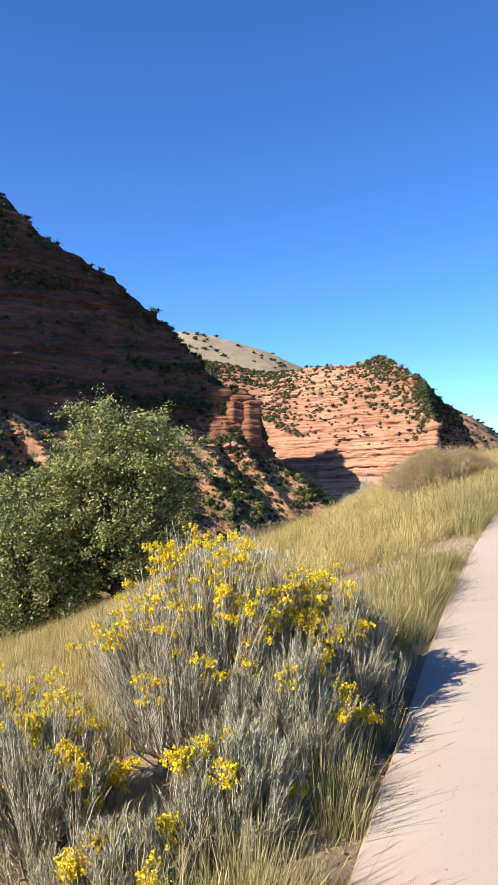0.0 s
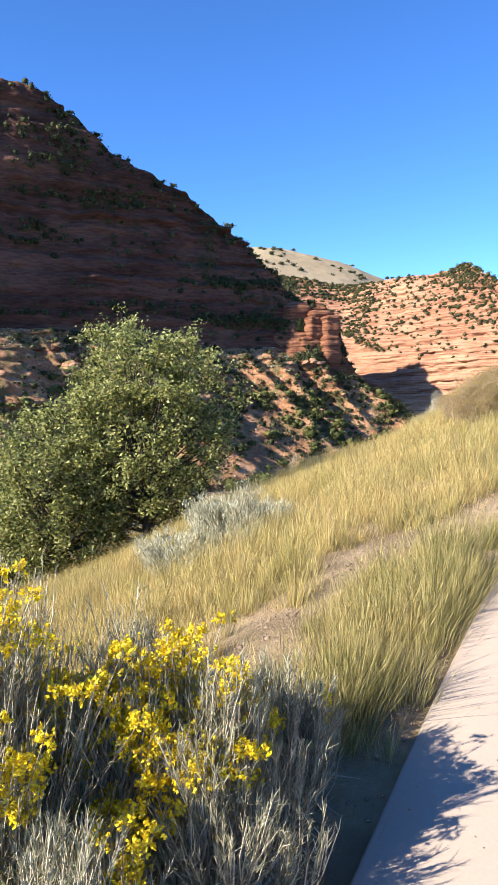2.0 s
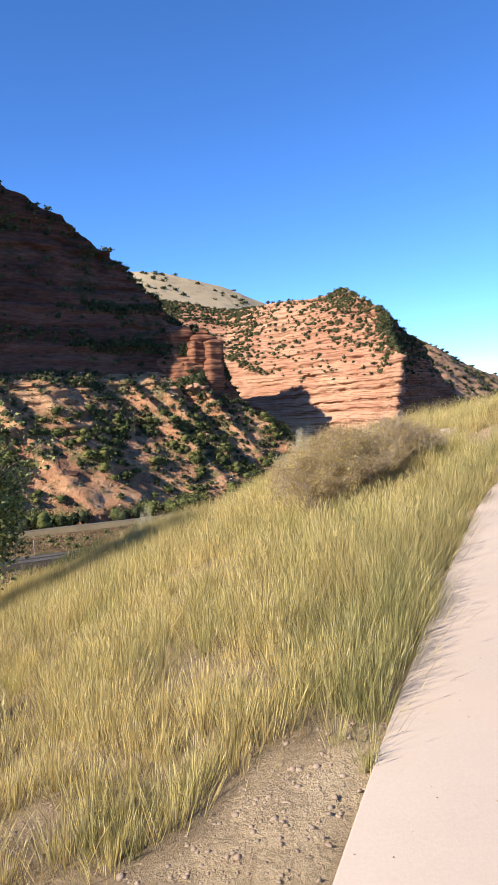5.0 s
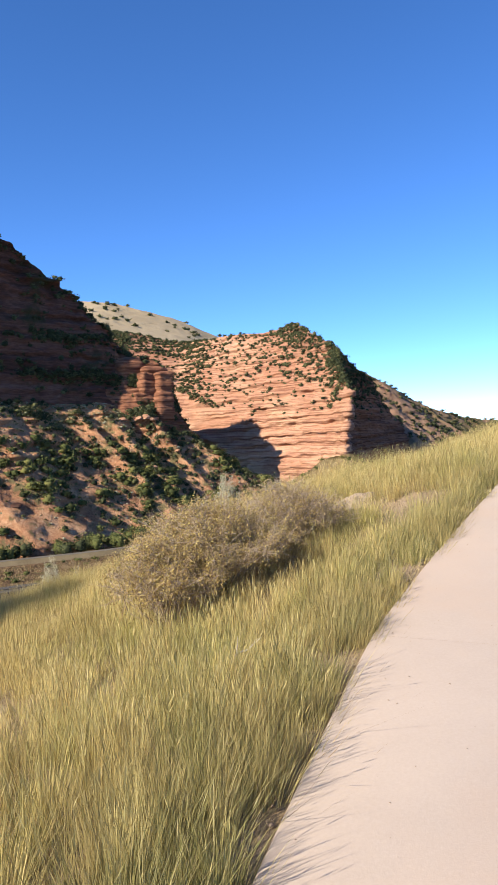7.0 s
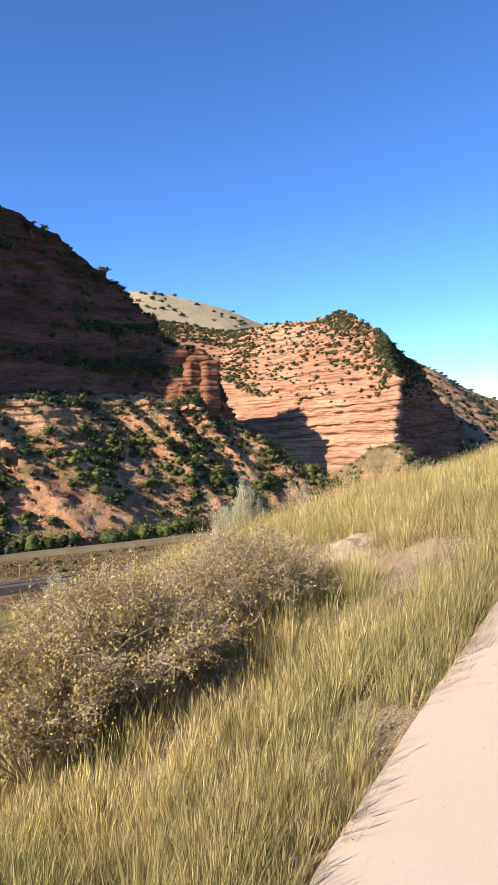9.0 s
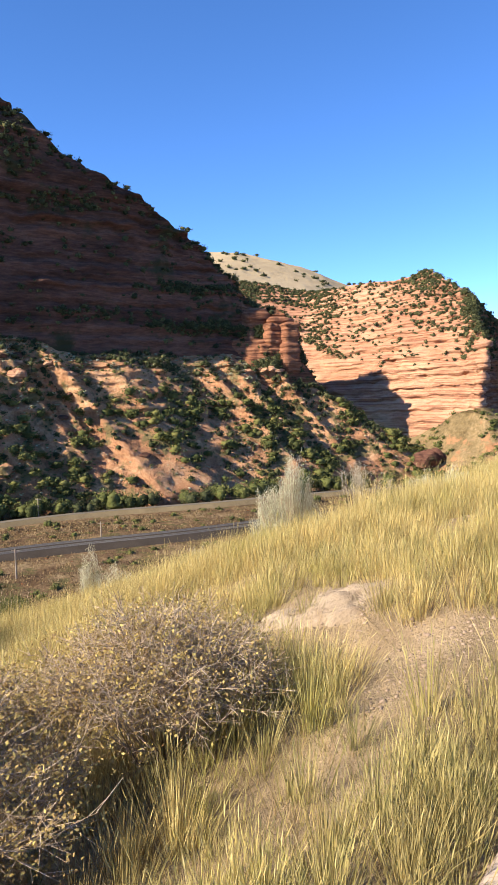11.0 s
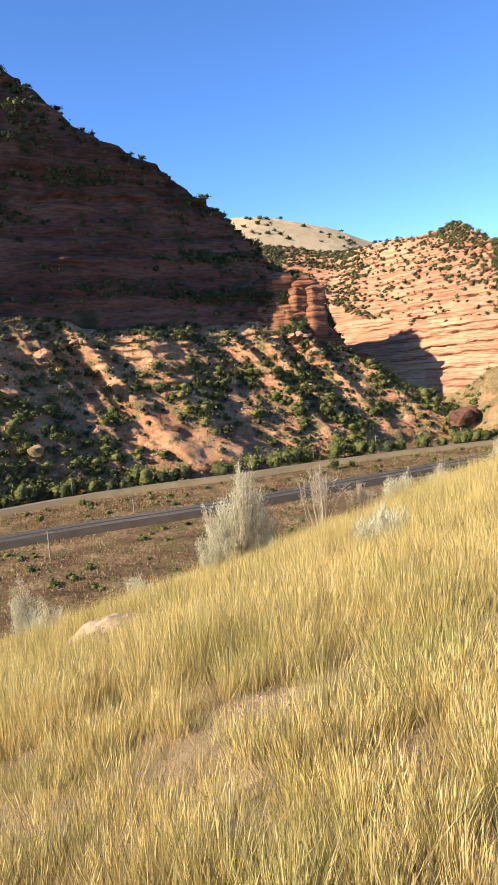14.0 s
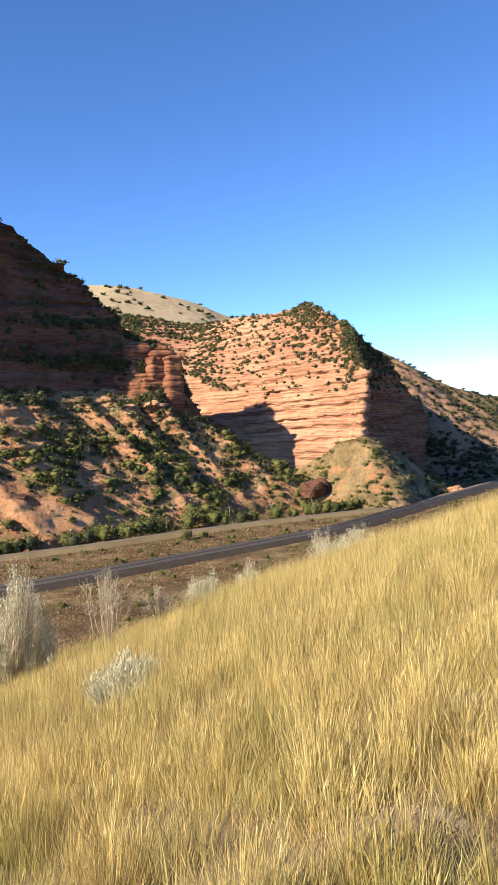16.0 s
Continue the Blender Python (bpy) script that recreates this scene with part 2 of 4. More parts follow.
def blades(root, tip, wide, sag, belly=0.7):
    """Thin bent blades from root to tip, which droop by sag: three triangles each."""
    n = len(root)
    side = unit(np.stack([rng.normal(size=n), rng.normal(size=n), np.zeros(n)], -1)) * wide[:, None] / 2
    mid = root + (tip - root) * 0.55
    mid[:, 2] += sag
    v = np.stack([root - side, root + side, mid - side * belly, mid + side * belly, tip], 1).reshape(-1, 3)
    f = (np.arange(n)[:, None, None] * 5 + np.array([[0, 1, 3], [0, 3, 2], [2, 3, 4]])).reshape(-1, 3)
    return v, f


def flakes(centre, size, flat=0.0):
    """Small leaves: one pointed quad each, turned at random; flat pulls them level."""
    n = len(centre)
    a = rng.normal(size=(n, 3))
    a[:, 2] *= 1 - flat
    a = unit(a)
    b = unit(np.cross(a, rng.normal(size=(n, 3))))
    s = np.broadcast_to(np.asarray(size, float), (n,))[:, None]
    v = np.stack([centre - a * s * 0.5, centre + b * s * 0.28, centre + a * s * 0.5, centre - b * s * 0.28], 1).reshape(-1, 3)
    f = (np.arange(n)[:, None, None] * 4 + np.array([[0, 1, 2], [0, 2, 3]])).reshape(-1, 3)
    return v, f


def sticks(a, b, ra, rb, sides=3):
    """Tapered twigs from points a to points b."""
    n = len(a)
    d = unit(b - a)
    p = unit(np.cross(d, np.where(np.abs(d[:, 2:3]) < 0.9, [[0, 0, 1.0]], [[1.0, 0, 0]])))
    q = np.cross(d, p)
    rings = []
    for k in range(sides):
        w = math.tau * k / sides
        o = p * math.cos(w) + q * math.sin(w)
        rings += [a + o * np.reshape(ra, (-1, 1)), b + o * np.reshape(rb, (-1, 1))]
    v = np.stack(rings, 1).reshape(-1, 3)
    t = []
    for k in range(sides):
        i, j = 2 * k, 2 * ((k + 1) % sides)
        t += [[i, j, j + 1], [i, j + 1, i + 1]]
    f = (np.arange(n)[:, None, None] * 2 * sides + np.array(t)).reshape(-1, 3)
    return v, f


def curve_through(points, n):
    """n points on a smooth line through the given ones."""
    p = np.asarray(points, float)
    p = np.vstack([2 * p[0] - p[1], p, 2 * p[-1] - p[-2]])
    u = np.linspace(0, len(p) - 3 - 1e-6, n)
    i = u.astype(int)
    f = (u - i)[:, None]
    a, b, c, d = p[i], p[i + 1], p[i + 2], p[i + 3]
    return 0.5 * (2 * b + (c - a) * f + (2 * a - 5 * b + 4 * c - d) * f**2 + (3 * b - a - 3 * c + d) * f**3)


def sheet(grid):
    """Quads over a grid of points."""
    nu, nv = grid.shape[:2]
    i = np.arange(nu * nv).reshape(nu, nv)
    f = np.stack([i[:-1, :-1], i[1:, :-1], i[1:, 1:], i[:-1, 1:]], -1).reshape(-1, 4)
    return grid.reshape(-1, 3), f


# ---- lie of the land ----
HEAD = radians(30)


def trail_axes(x, y):
    return x * math.sin(HEAD) + y * math.cos(HEAD), -x * math.cos(HEAD) + y * math.sin(HEAD)


def from_axes(u, w):
    return u * math.sin(HEAD) - w * math.cos(HEAD), u * math.cos(HEAD) + w * math.sin(HEAD)


def trail_line(u):
    return 0.235 * u - 0.0095 * u * u


def trail_edge(u):
    return trail_line(u) + 0.77 - 0.08 * np.clip(u - 15, 0, 12) ** 2 + np.interp(u, [3.5, 9.3, 12, 13.3, 15.3, 17], [-0.16, 0, 0.09, 0.02, -0.1, 0])


def trail_height(u):
    c = np.clip(u, -6, 18)
    return 0.085 * c + 0.0025 * c * c + 0.07 * (np.clip(u, 18, 60) - 18)


TRAIL_WIDE = 2.6
BARE = [(0.15, 5.75, 0.36), (0.46, 6.35, 0.38), (0.80, 6.95, 0.46), (0.95, 7.4, 0.52), (1.4, 7.5, 0.42), (1.8, 7.6, 0.42), (2.0, 8.1, 0.28), (1.5, 6.75, 0.24), (0.9, 8.4, 0.25),
        (4.78, 15.95, 0.50), (4.9, 15.25, 0.40), (5.45, 14.95, 0.40), (5.15, 14.6, 0.36), (3.3, 23.3, 0.62), (2.75, 23.15, 0.4), (3.75, 23.5, 0.35), (4.07, 21.5, 0.4),
        (8.35, 18.4, 0.26), (8.95, 19.4, 0.2), (6.9, 18.95, 0.2), (7.3, 17.9, 0.22), (6.1, 17.6, 0.22), (5.3, 17.9, 0.2), (4.4, 12.6, 0.22), (3.6, 11.2, 0.2), (3.2, 9.9, 0.18)]
# hollows (x, y, radius, depth) dug into the slope by water and animals, and the spoil heaped beside them
# the first is a dip put where only a shrub's shadow darkens the soil
HOLLOWS = [(4.88, 15.30, 0.42, 0.15), (4.70, 15.95, 0.60, -0.05), (3.3, 23.3, 0.8, -0.22), (1.1, 7.15, 0.45, 0.07), (1.75, 7.5, 0.35, 0.06), (0.7, 6.75, 0.4, 0.06),
           (6.9, 18.95, 0.3, 0.10), (5.3, 17.9, 0.25, 0.10), (8.3, 18.4, 0.4, -0.08)]


def land(x, y):
    """Height of the ground."""
    x, y = np.asarray(x, float), np.asarray(y, float)
    u, w = trail_axes(x, y)
    base = trail_height(u)
    d = w - trail_line(u) - 0.77
    dl = np.clip(d, 0, None)
    fall = 0.3 * dl * dl / (dl + 0.4) + 0.004 * np.clip(dl, 0, 20) ** 2 + 0.25 * np.clip(dl - 20, 0, 90)
    past = w - trail_edge(u)
    bump = 0.10 * (octaves(x * 0.9, y * 0.9) - 0.47) + 0.35 * (octaves(x * 0.22 + 9, y * 0.22) - 0.47)
    z = base - fall + bump * np.clip(past / 1.2, 0, 1) - 0.02
    for hx, hy, hr, deep in HOLLOWS:
        ring = np.clip(np.hypot(x - hx, y - hy) / hr, 0, 1)
        z = z - deep * (1 - ring**2) ** 2 * np.clip(past / 0.15, 0, 1)
    right = np.clip(-past - TRAIL_WIDE, 0, 30)
    z = z + 0.12 * right
    floor = -34 + 1.2 * (octaves(x * 0.03, y * 0.03) - 0.5)
    k = np.clip((z + 30) / 8, 0, 1)
    return np.where(z > floor, floor + (z - floor) * (0.3 + 0.7 * k), floor)


def ground_axis(near, low, high, far):
    side = np.geomspace(1, far, 26)
    mid = np.arange(low, high, near)
    return np.concatenate([low - side[::-1], mid, high + side])


gx, gy = ground_axis(0.15, -14, 24, 2800), ground_axis(0.15, -6, 44, 2800)
X, Y = np.meshgrid(gx, gy, indexing="ij")
Zg = land(X, Y)
ground = raw("ground", *sheet(np.stack([X, Y, Zg], -1)), [SOIL, VALLEY], True)
mz = Zg[:-1, :-1].ravel()
ground.data.polygons.foreach_set("material_index", (mz < -14).astype(np.int32))
tagged(ground, kind="structure")

# ---- rock walls ----
def massif(name, rows, nu, nv, material, rough_by_row, dip=0.0, gully=None, seed=0.0, layered=0.0):
    """A hillside drawn through level lines of the plan, from its foot to its crest, cut into ledges."""
    lines = np.stack([curve_through(r, nu) for r in rows], 1)
    n = len(rows)
    v = np.linspace(0, n - 1 - 1e-6, nv)
    i = v.astype(int)
    f = (v - i)[None, :, None]
    g = lines[:, i] * (1 - f) + lines[:, np.minimum(i + 1, n - 1)] * f
    rough = np.interp(v, range(n), rough_by_row)[None, :]
    along = np.gradient(g, axis=0)
    out = unit(np.stack([along[..., 1], -along[..., 0], 0 * along[..., 0]], -1))
    x, y, z = g[..., 0], g[..., 1], g[..., 2]
    h = z + dip * x + 1.6 * (octaves(x / 60, y / 60, z / 60 + seed, 3) - 0.45) + 0.5 * (vnoise(x / 4, y / 4, seed) - 0.5)
    step = lambda q: np.clip((vnoise(q, seed + 0 * q) - 0.5) * 6, -1, 1)
    block = 0.05 + 1.7 * vnoise(x / 6, y / 6, z / 2.5 + seed) ** 1.5
    ledge = 0.8 * step(h / 7.0) + 1.1 * step(h / 2.6 + 40) * block + 0.8 * step(h / 1.3 + 90) * block + 0.7 * (vnoise(x / 2.2, y / 2.2, h / 1.5) - 0.5)
    if layered:
        thin = 0.35 * step(h / 7.0) + 0.55 * step(h / 2.2 + 40) * (0.5 + 0.5 * block) + 0.6 * step(h / 1.05 + 90) * (0.35 + 0.6 * block) \
            + 0.5 * (vnoise(x / 2.5, y / 2.5, h / 0.9) - 0.5) + 0.9 * np.clip((vnoise(x / 5, y / 5, h / 1.6 + 30) - 0.62) * 6, 0, 1) * -1
        ledge = ledge * (1 - layered) + thin * layered
    crack = octaves(x / 7, y / 7, z / 24 + seed, 3)
    big = 5 * (octaves(x / 45, y / 45, z / 60 + seed, 3) - 0.45)
    fine = 2.6 * (octaves(x / 5, y / 5, z / 5 + seed, 3) - 0.45)
    push = rough * (ledge + big + 3.5 * (crack - 0.45)) + (1.2 - rough).clip(0, 1) * fine
    if gully is not None:
        amp = np.interp(v, range(n), gully)[None, :]
        run = 0.85 * x + 0.52 * y + 0.55 * z
        spur = lambda q: 1 - 2 * np.abs(vnoise(run / q + 3, z / 90 + seed) - 0.5) * 2
        push = push + amp * (0.62 * spur(15) + 0.3 * spur(6.5) + 0.12 * spur(3.0) - 0.35)
    g = g + out * push[..., None]
    g[..., 2] += (0.8 * fine + 0.4 * (crack - 0.45) * rough * 3)
    return g


def wall_object(name, g, material):
    return tagged(raw(name, *sheet(g), material), kind="structure")


W_FOOT = [(-260, 120, -35), (-200, 165, -35), (-145, 206, -35), (-110, 219, -35), (-101, 224, -35), (-92, 234, -35), (-76, 247, -35), (-60, 253, -35),
          (-38, 262, -35), (-15, 285, -35), (0, 289, -35), (18, 301, -35), (38, 320, -35), (60, 328, -35), (70, 337, -35), (60, 352, -35)]
W_SHADE = [(-260, 155, 22), (-215, 188, 21), (-170, 216, 21), (-143, 235, 20), (-115, 255, 19), (-102, 264, 19), (-91, 272, 17), (-76, 283, 12),
           (-57, 297, 14), (-45, 305, 13), (-34, 313, 11), (-24, 319, 11), (-14, 323, 12), (-6, 327, 13), (4, 332, 10), (16, 338, 2)]
W_CLIFF = [(-262, 165, 30), (-220, 197, 29), (-177, 224, 28), (-149, 245, 27), (-119, 266, 27), (-106, 275, 27), (-95, 284, 25), (-80, 294, 20),
           (-59, 309, 22), (-47, 318, 21), (-36, 326, 20), (-25, 331, 20), (-15, 330, 18), (-6, 331, 17), (3, 335, 15), (12, 342, 5)]
W_CREST = [(-255, 178, 119), (-219, 204, 119), (-177, 235, 118), (-148, 255, 120), (-118, 276, 122), (-106, 285, 118), (-94, 294, 107), (-80, 305, 94),
           (-59, 319, 84), (-46, 329, 75), (-37, 337, 67), (-31, 342, 59), (-22, 351, 50), (-13, 347, 42), (-2, 343, 38), (6, 345, 16)]
W_BACK = [(-330, 330, 60), (-290, 345, 60), (-240, 365, 60), (-200, 380, 60), (-170, 390, 60), (-150, 395, 55), (-130, 400, 50), (-110, 405, 45),
          (-90, 410, 40), (-75, 412, 35), (-60, 414, 30), (-50, 416, 25), (-40, 418, 20), (-25, 420, 10), (-10, 420, 0), (10, 420, -20)]
bench = massif("bench", [W_FOOT, W_SHADE, W_CLIFF], 330, 170, TALUS, (0.2, 0.8, 0.9), gully=(2.0, 6.5, 1.5), seed=2.0)
wall_object("hillside_bench", bench, TALUS)
W_ROOT = [(x, y + 1, z - 16) for x, y, z in W_CLIFF]
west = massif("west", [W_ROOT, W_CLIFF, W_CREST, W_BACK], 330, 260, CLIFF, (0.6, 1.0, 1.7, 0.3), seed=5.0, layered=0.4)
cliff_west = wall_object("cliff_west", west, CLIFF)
# sunlit end takes lighter NOSE, shaded rest keeps dark CLIFF: shade as colour
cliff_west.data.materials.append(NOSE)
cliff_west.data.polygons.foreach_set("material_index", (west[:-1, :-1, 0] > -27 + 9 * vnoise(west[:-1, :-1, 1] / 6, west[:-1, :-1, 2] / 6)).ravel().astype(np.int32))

B_FOOT = [(-30, 405, 22), (-18, 400, 20), (3, 392, 14), (18, 380, 5), (33, 366, -5), (47, 350, -10), (60, 335, -10), (70, 322, -8), (75, 313, -8),
          (85, 330, -13), (98, 350, -21), (115, 370, -28), (142, 410, -36), (180, 450, -44)]
B_MID = [(-30, 425, 42), (-18, 420, 40), (4, 412, 34), (20, 392, 25), (36, 376, 20), (52, 356, 18), (65, 339, 18), (75, 326, 20), (80, 319, 22),
         (83, 334, 15), (95, 354, 7), (109, 374, 1), (133, 412, -10), (172, 452, -22)]
B_CREST = [(-38, 485, 74), (-21, 480, 72), (5, 470, 65), (22, 440, 61), (39, 410, 60), (52, 392, 58), (62, 378, 59), (67, 370, 58), (74, 352, 49),
           (80, 339, 41), (92, 358, 35), (104, 378, 30), (124, 414, 16), (160, 465, 0)]
B_BACK = [(-20, 560, 70), (0, 560, 68), (20, 550, 60), (40, 530, 50), (60, 510, 45), (75, 495, 45), (90, 485, 42), (100, 480, 40), (110, 478, 35),
          (120, 480, 30), (130, 485, 20), (140, 490, 10), (150, 500, 0), (170, 510, -20)]
B_FOOT, B_MID, B_CREST = ([(4 + 1.06 * (x - 4), 9 + 1.06 * (y - 9), 2.5 + 1.06 * (z - 2.5)) for x, y, z in row] for row in (B_FOOT, B_MID, B_CREST))
B_BASE = [(x + 1, y + 3, -40) for x, y, z in B_FOOT]
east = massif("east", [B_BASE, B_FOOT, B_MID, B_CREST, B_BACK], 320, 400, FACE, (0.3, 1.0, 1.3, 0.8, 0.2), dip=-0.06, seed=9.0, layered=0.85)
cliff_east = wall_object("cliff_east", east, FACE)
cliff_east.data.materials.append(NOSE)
# faces turned from the sun take darker NOSE, so their shade is coloured in
shaded_flank = np.zeros((east.shape[0] - 1, east.shape[1] - 1), np.int32)
shaded_flank[int(len(shaded_flank) * 8.4 / 13):] = 1
cliff_east.data.polygons.foreach_set("material_index", shaded_flank.ravel())
E_LOW = [(30, 330, -36), (48, 318, -36), (64, 310, -36), (80, 302, -36), (94, 308, -36), (110, 334, -36), (127, 358, -36), (148, 385, -40)]
GRASSY = earth("olive_dry_slope", [(0.34, (0.085, 0.06, 0.03)), (0.5, (0.19, 0.14, 0.072)), (0.66, (0.36, 0.25, 0.14))], 0.12, 0.9, 1.0, 1.0,
               spots=(0.09, (0.33, 0.17, 0.09), 0.56, 0.62))
E_TOP = [(30, 366, -16), (45, 348, -20), (57, 334, -15), (67, 321, -7), (76, 309, -5), (89, 327, -10), (104, 352, -17), (124, 384, -27)]
E_TOP = [(4 + 1.06 * (x - 4), 9 + 1.06 * (y - 9), 2.5 + 1.06 * (z - 2.5)) for x, y, z in E_TOP]
toe = massif("toe", [E_LOW, E_TOP], 120, 50, GRASSY, (0.6, 0.3), gully=(1, 3), seed=12.0)
wall_object("hillside_toe", toe, GRASSY)

H_TOP = [(-170, 640, 108), (-117, 640, 118), (-79, 650, 124), (-53, 650, 124), (-30, 650, 119), (7, 650, 109), (35, 650, 97), (80, 650, 76), (130, 650, 50)]
H_LOW = [(-170, 480, 40), (-117, 490, 60), (-79, 500, 66), (-53, 500, 66), (-30, 505, 64), (7, 510, 58), (40, 515, 50), (90, 520, 35), (140, 530, 10)]
hill = massif("hill", [H_LOW, H_TOP], 90, 60, MEADOW, (0.0, 0.0), seed=15.0)
wall_object("hill_meadow", hill, MEADOW)
R_TOP = [(95, 540, 68), (122, 520, 55), (140, 500, 42), (155, 502, 34), (178, 510, 23), (205, 525, 16), (245, 560, 12), (300, 600, 10), (400, 640, 8)]
R_LOW = [(100, 440, -36), (118, 425, -36), (138, 412, -36), (155, 405, -36), (170, 412, -36), (190, 422, -36), (225, 440, -36), (285, 470, -36), (380, 520, -36)]
slope = massif("slope", [R_LOW, R_TOP], 160, 80, SCREE, (0.5, 0.5), gully=(2, 4), seed=18.0)
wall_object("hillside_far", slope, SCREE)
F_TOP = [(150, 1200, 18), (300, 1150, 22), (420, 1150, 22), (560, 1180, 18), (760, 1250, 12)]
F_LOW = [(150, 1000, -36), (300, 1000, -36), (420, 1000, -36), (560, 1000, -36), (760, 1000, -36)]
wall_object("hill_distant", massif("far", [F_LOW, F_TOP], 60, 20, MEADOW, (0, 0), seed=21.0), MEADOW)

# ---- railway, road, poles ----
RAIL = [(-150, 116), (-97, 160), (-78, 175), (-55, 190), (-29, 204), (7, 228), (33, 246), (54, 262), (82, 293), (103, 316), (127, 343), (165, 385)]
ROAD = [(-170, 172), (-122, 198), (-97, 214), (-78, 231), (-58, 244), (-27, 258), (-3, 272), (28, 287), (55, 297), (80, 307), (104, 325), (128, 350), (162, 390)]


def strip(line, n, section):
    """A band along a line of the plan; section: pairs of offset to the left and height."""
    c = curve_through(line, n)
    t = unit(np.gradient(c, axis=0))
    left = np.stack([-t[:, 1], t[:, 0]], -1)
    g = np.stack([np.concatenate([c + left * o, np.full((n, 1), h)], -1) for o, h in section], 1)
    return sheet(g)


tagged(raw("railway_bed", *strip(RAIL, 120, [(7.5, -35.0), (4.6, -32.9), (-4.6, -32.9), (-7.5, -35.0)]), BALLAST), kind="structure")
railway = thing("railway_track", (0, 0, 0), "two pairs of dull steel rails on grey ballast", "railway")
for o in (3.0, 1.5, -1.5, -3.0):
    part("rail", strip(RAIL, 120, [(o + 0.09, -32.9), (o + 0.06, -32.68), (o - 0.06, -32.68), (o - 0.09, -32.9)]), STEEL, railway)
tagged(raw("road_verge", *strip(ROAD, 120, [(4.8, -36), (2.1, -32.95), (-2.1, -32.95), (-4.5, -36)]), SHOULDER), kind="structure")
tagged(raw("road", *strip(ROAD, 120, [(1.7, -32.9), (0.8, -32.86), (-0.8, -32.86), (-1.7, -32.9)]), ASPHALT), kind="structure")


def utility_pole(at, tall):
    ob = thing("utility_pole", at, "weathered timber pole with a short crossarm", "utility pole", "poles along the valley")
    a = np.array([[0, 0, -1.0]])
    part("shaft", sticks(a, np.array([[0, 0, tall]]), [0.20], [0.14], 8), TIMBER, ob)
    arm = part("crossarm", sticks(np.array([[-0.9, 0.1, tall - 0.5]]), np.array([[0.9, 0.1, tall - 0.5]]), [0.07], [0.07], 4), TIMBER, ob)
    for x in (-0.75, 0.75):
        part("insulator", sticks(np.array([[x, 0.1, tall - 0.44]]), np.array([[x, 0.1, tall - 0.24]]), [0.05], [0.03], 6), STEEL, arm)
    return ob


def drop_to(g, x, y):
    """Height of a hillside's grid nearest to a place of the plan."""
    q = ((g[..., 0] - x) ** 2 + (g[..., 1] - y) ** 2).ravel().argmin()
    return float(g[..., 2].ravel()[q])


for x, y, tall in ((19, 290, 7.1), (53, 312, 5.7), (-4, 283, 5.5), (-78, 236, 6.6), (36, 304, 5.6), (60, 324, 5.6)):
    utility_pole((x, y, max(drop_to(bench, x, y), -34)), tall)
utility_pole((-55.6, 160.6, float(land(-55.6, 160.6))), 6.3)
utility_pole((-50, 206, -34.5), 4.5)

# ---- shrubs on the hillsides ----
def lump(at, r, tall, leaves, leaf):
    """One far shrub: an uneven core and loose leaf tufts round it."""
    n = len(at)
    k = 5
    ico = unit(np.array([[math.cos(a) * math.cos(e), math.sin(a) * math.cos(e), math.sin(e)]
                         for e in (-0.5, 0.45) for a in np.arange(k) * math.tau / k + e] + [[0, 0, 1], [0, 0, -1]]))
    faces = []
    for j in range(k):
        i = (j + 1) % k
        faces += [[j, i, k + i], [j, k + i, k + j], [k + j, k + i, 2 * k], [i, j, 2 * k + 1]]
    core = at[:, None, :] + np.array([0, 0, 0.5]) * tall[:, None, None] \
        + ico[None] * np.stack([r, r, tall * 0.5], -1)[:, None, :] * rng.uniform(0.5, 0.95, (n, len(ico), 1))
    cf = (np.arange(n)[:, None, None] * len(ico) + np.array(faces)).reshape(-1, 3)
    p = unit(rng.normal(size=(n, leaves, 3))) * rng.uniform(0.55, 1.15, (n, leaves, 1))
    tuft = at[:, None, :] + np.array([0, 0, 0.52]) * tall[:, None, None] + p * np.stack([r, r, tall * 0.52], -1)[:, None, :]
    size = np.repeat(r * leaf, leaves) * rng.uniform(0.6, 1.4, n * leaves)
    return gather([(core.reshape(-1, 3), cf), flakes(tuft.reshape(-1, 3), size)])


def scatter(g, n, chance, lo=0.0, hi=1.0):
    """n places on a hillside's grid where chance(x, y, z, v) lets one grow."""
    nu, nv = g.shape[:2]
    i, j = rng.integers(0, nu, n * 8), rng.integers(int(lo * nv), max(int(hi * nv), 1), n * 8)
    p = g[i, j]
    keep = rng.uniform(size=len(p)) < chance(p[:, 0], p[:, 1], p[:, 2], j / nv)
    return p[keep][:n]


def brush(name, p, r, tall, material, label, leaves=36, leaf=0.38):
    n = len(p)
    r = rng.uniform(*r, n)
    p = p - np.array([0, 0, 0.3])
    return tagged(raw(name, *lump(p, r, r * rng.uniform(*tall, n), leaves, leaf), material), label, "shrub", kind="stuff")


clump = lambda x, y, s, a, b: np.clip((octaves(x / s, y / s, 0.0, 3) - a) / (b - a), 0, 1)
brush("juniper_shrubs", scatter(bench, 1600, lambda x, y, z, v: (0.12 + clump(x, y, 22, 0.38, 0.56)) * np.where(v > 0.5, 0.45, 1.0) * np.where(x < -75, 0.6, 1.0)), (0.6, 2.0), (1.0, 1.5), JUNIPER,
      "dark green junipers dotted over the orange talus", 44, 0.36)
brush("scrub_oak", scatter(bench, 680, lambda x, y, z, v: clump(x, y, 15, 0.30, 0.46) * np.clip(1.25 - 2.6 * v, 0, 1) * np.where(x < -75, 0.45, 1.0), 0.02, 0.42), (1.5, 3.8), (0.8, 1.2), OAK,
      "rounded olive green scrub oak along the slope's foot", 60, 0.26)
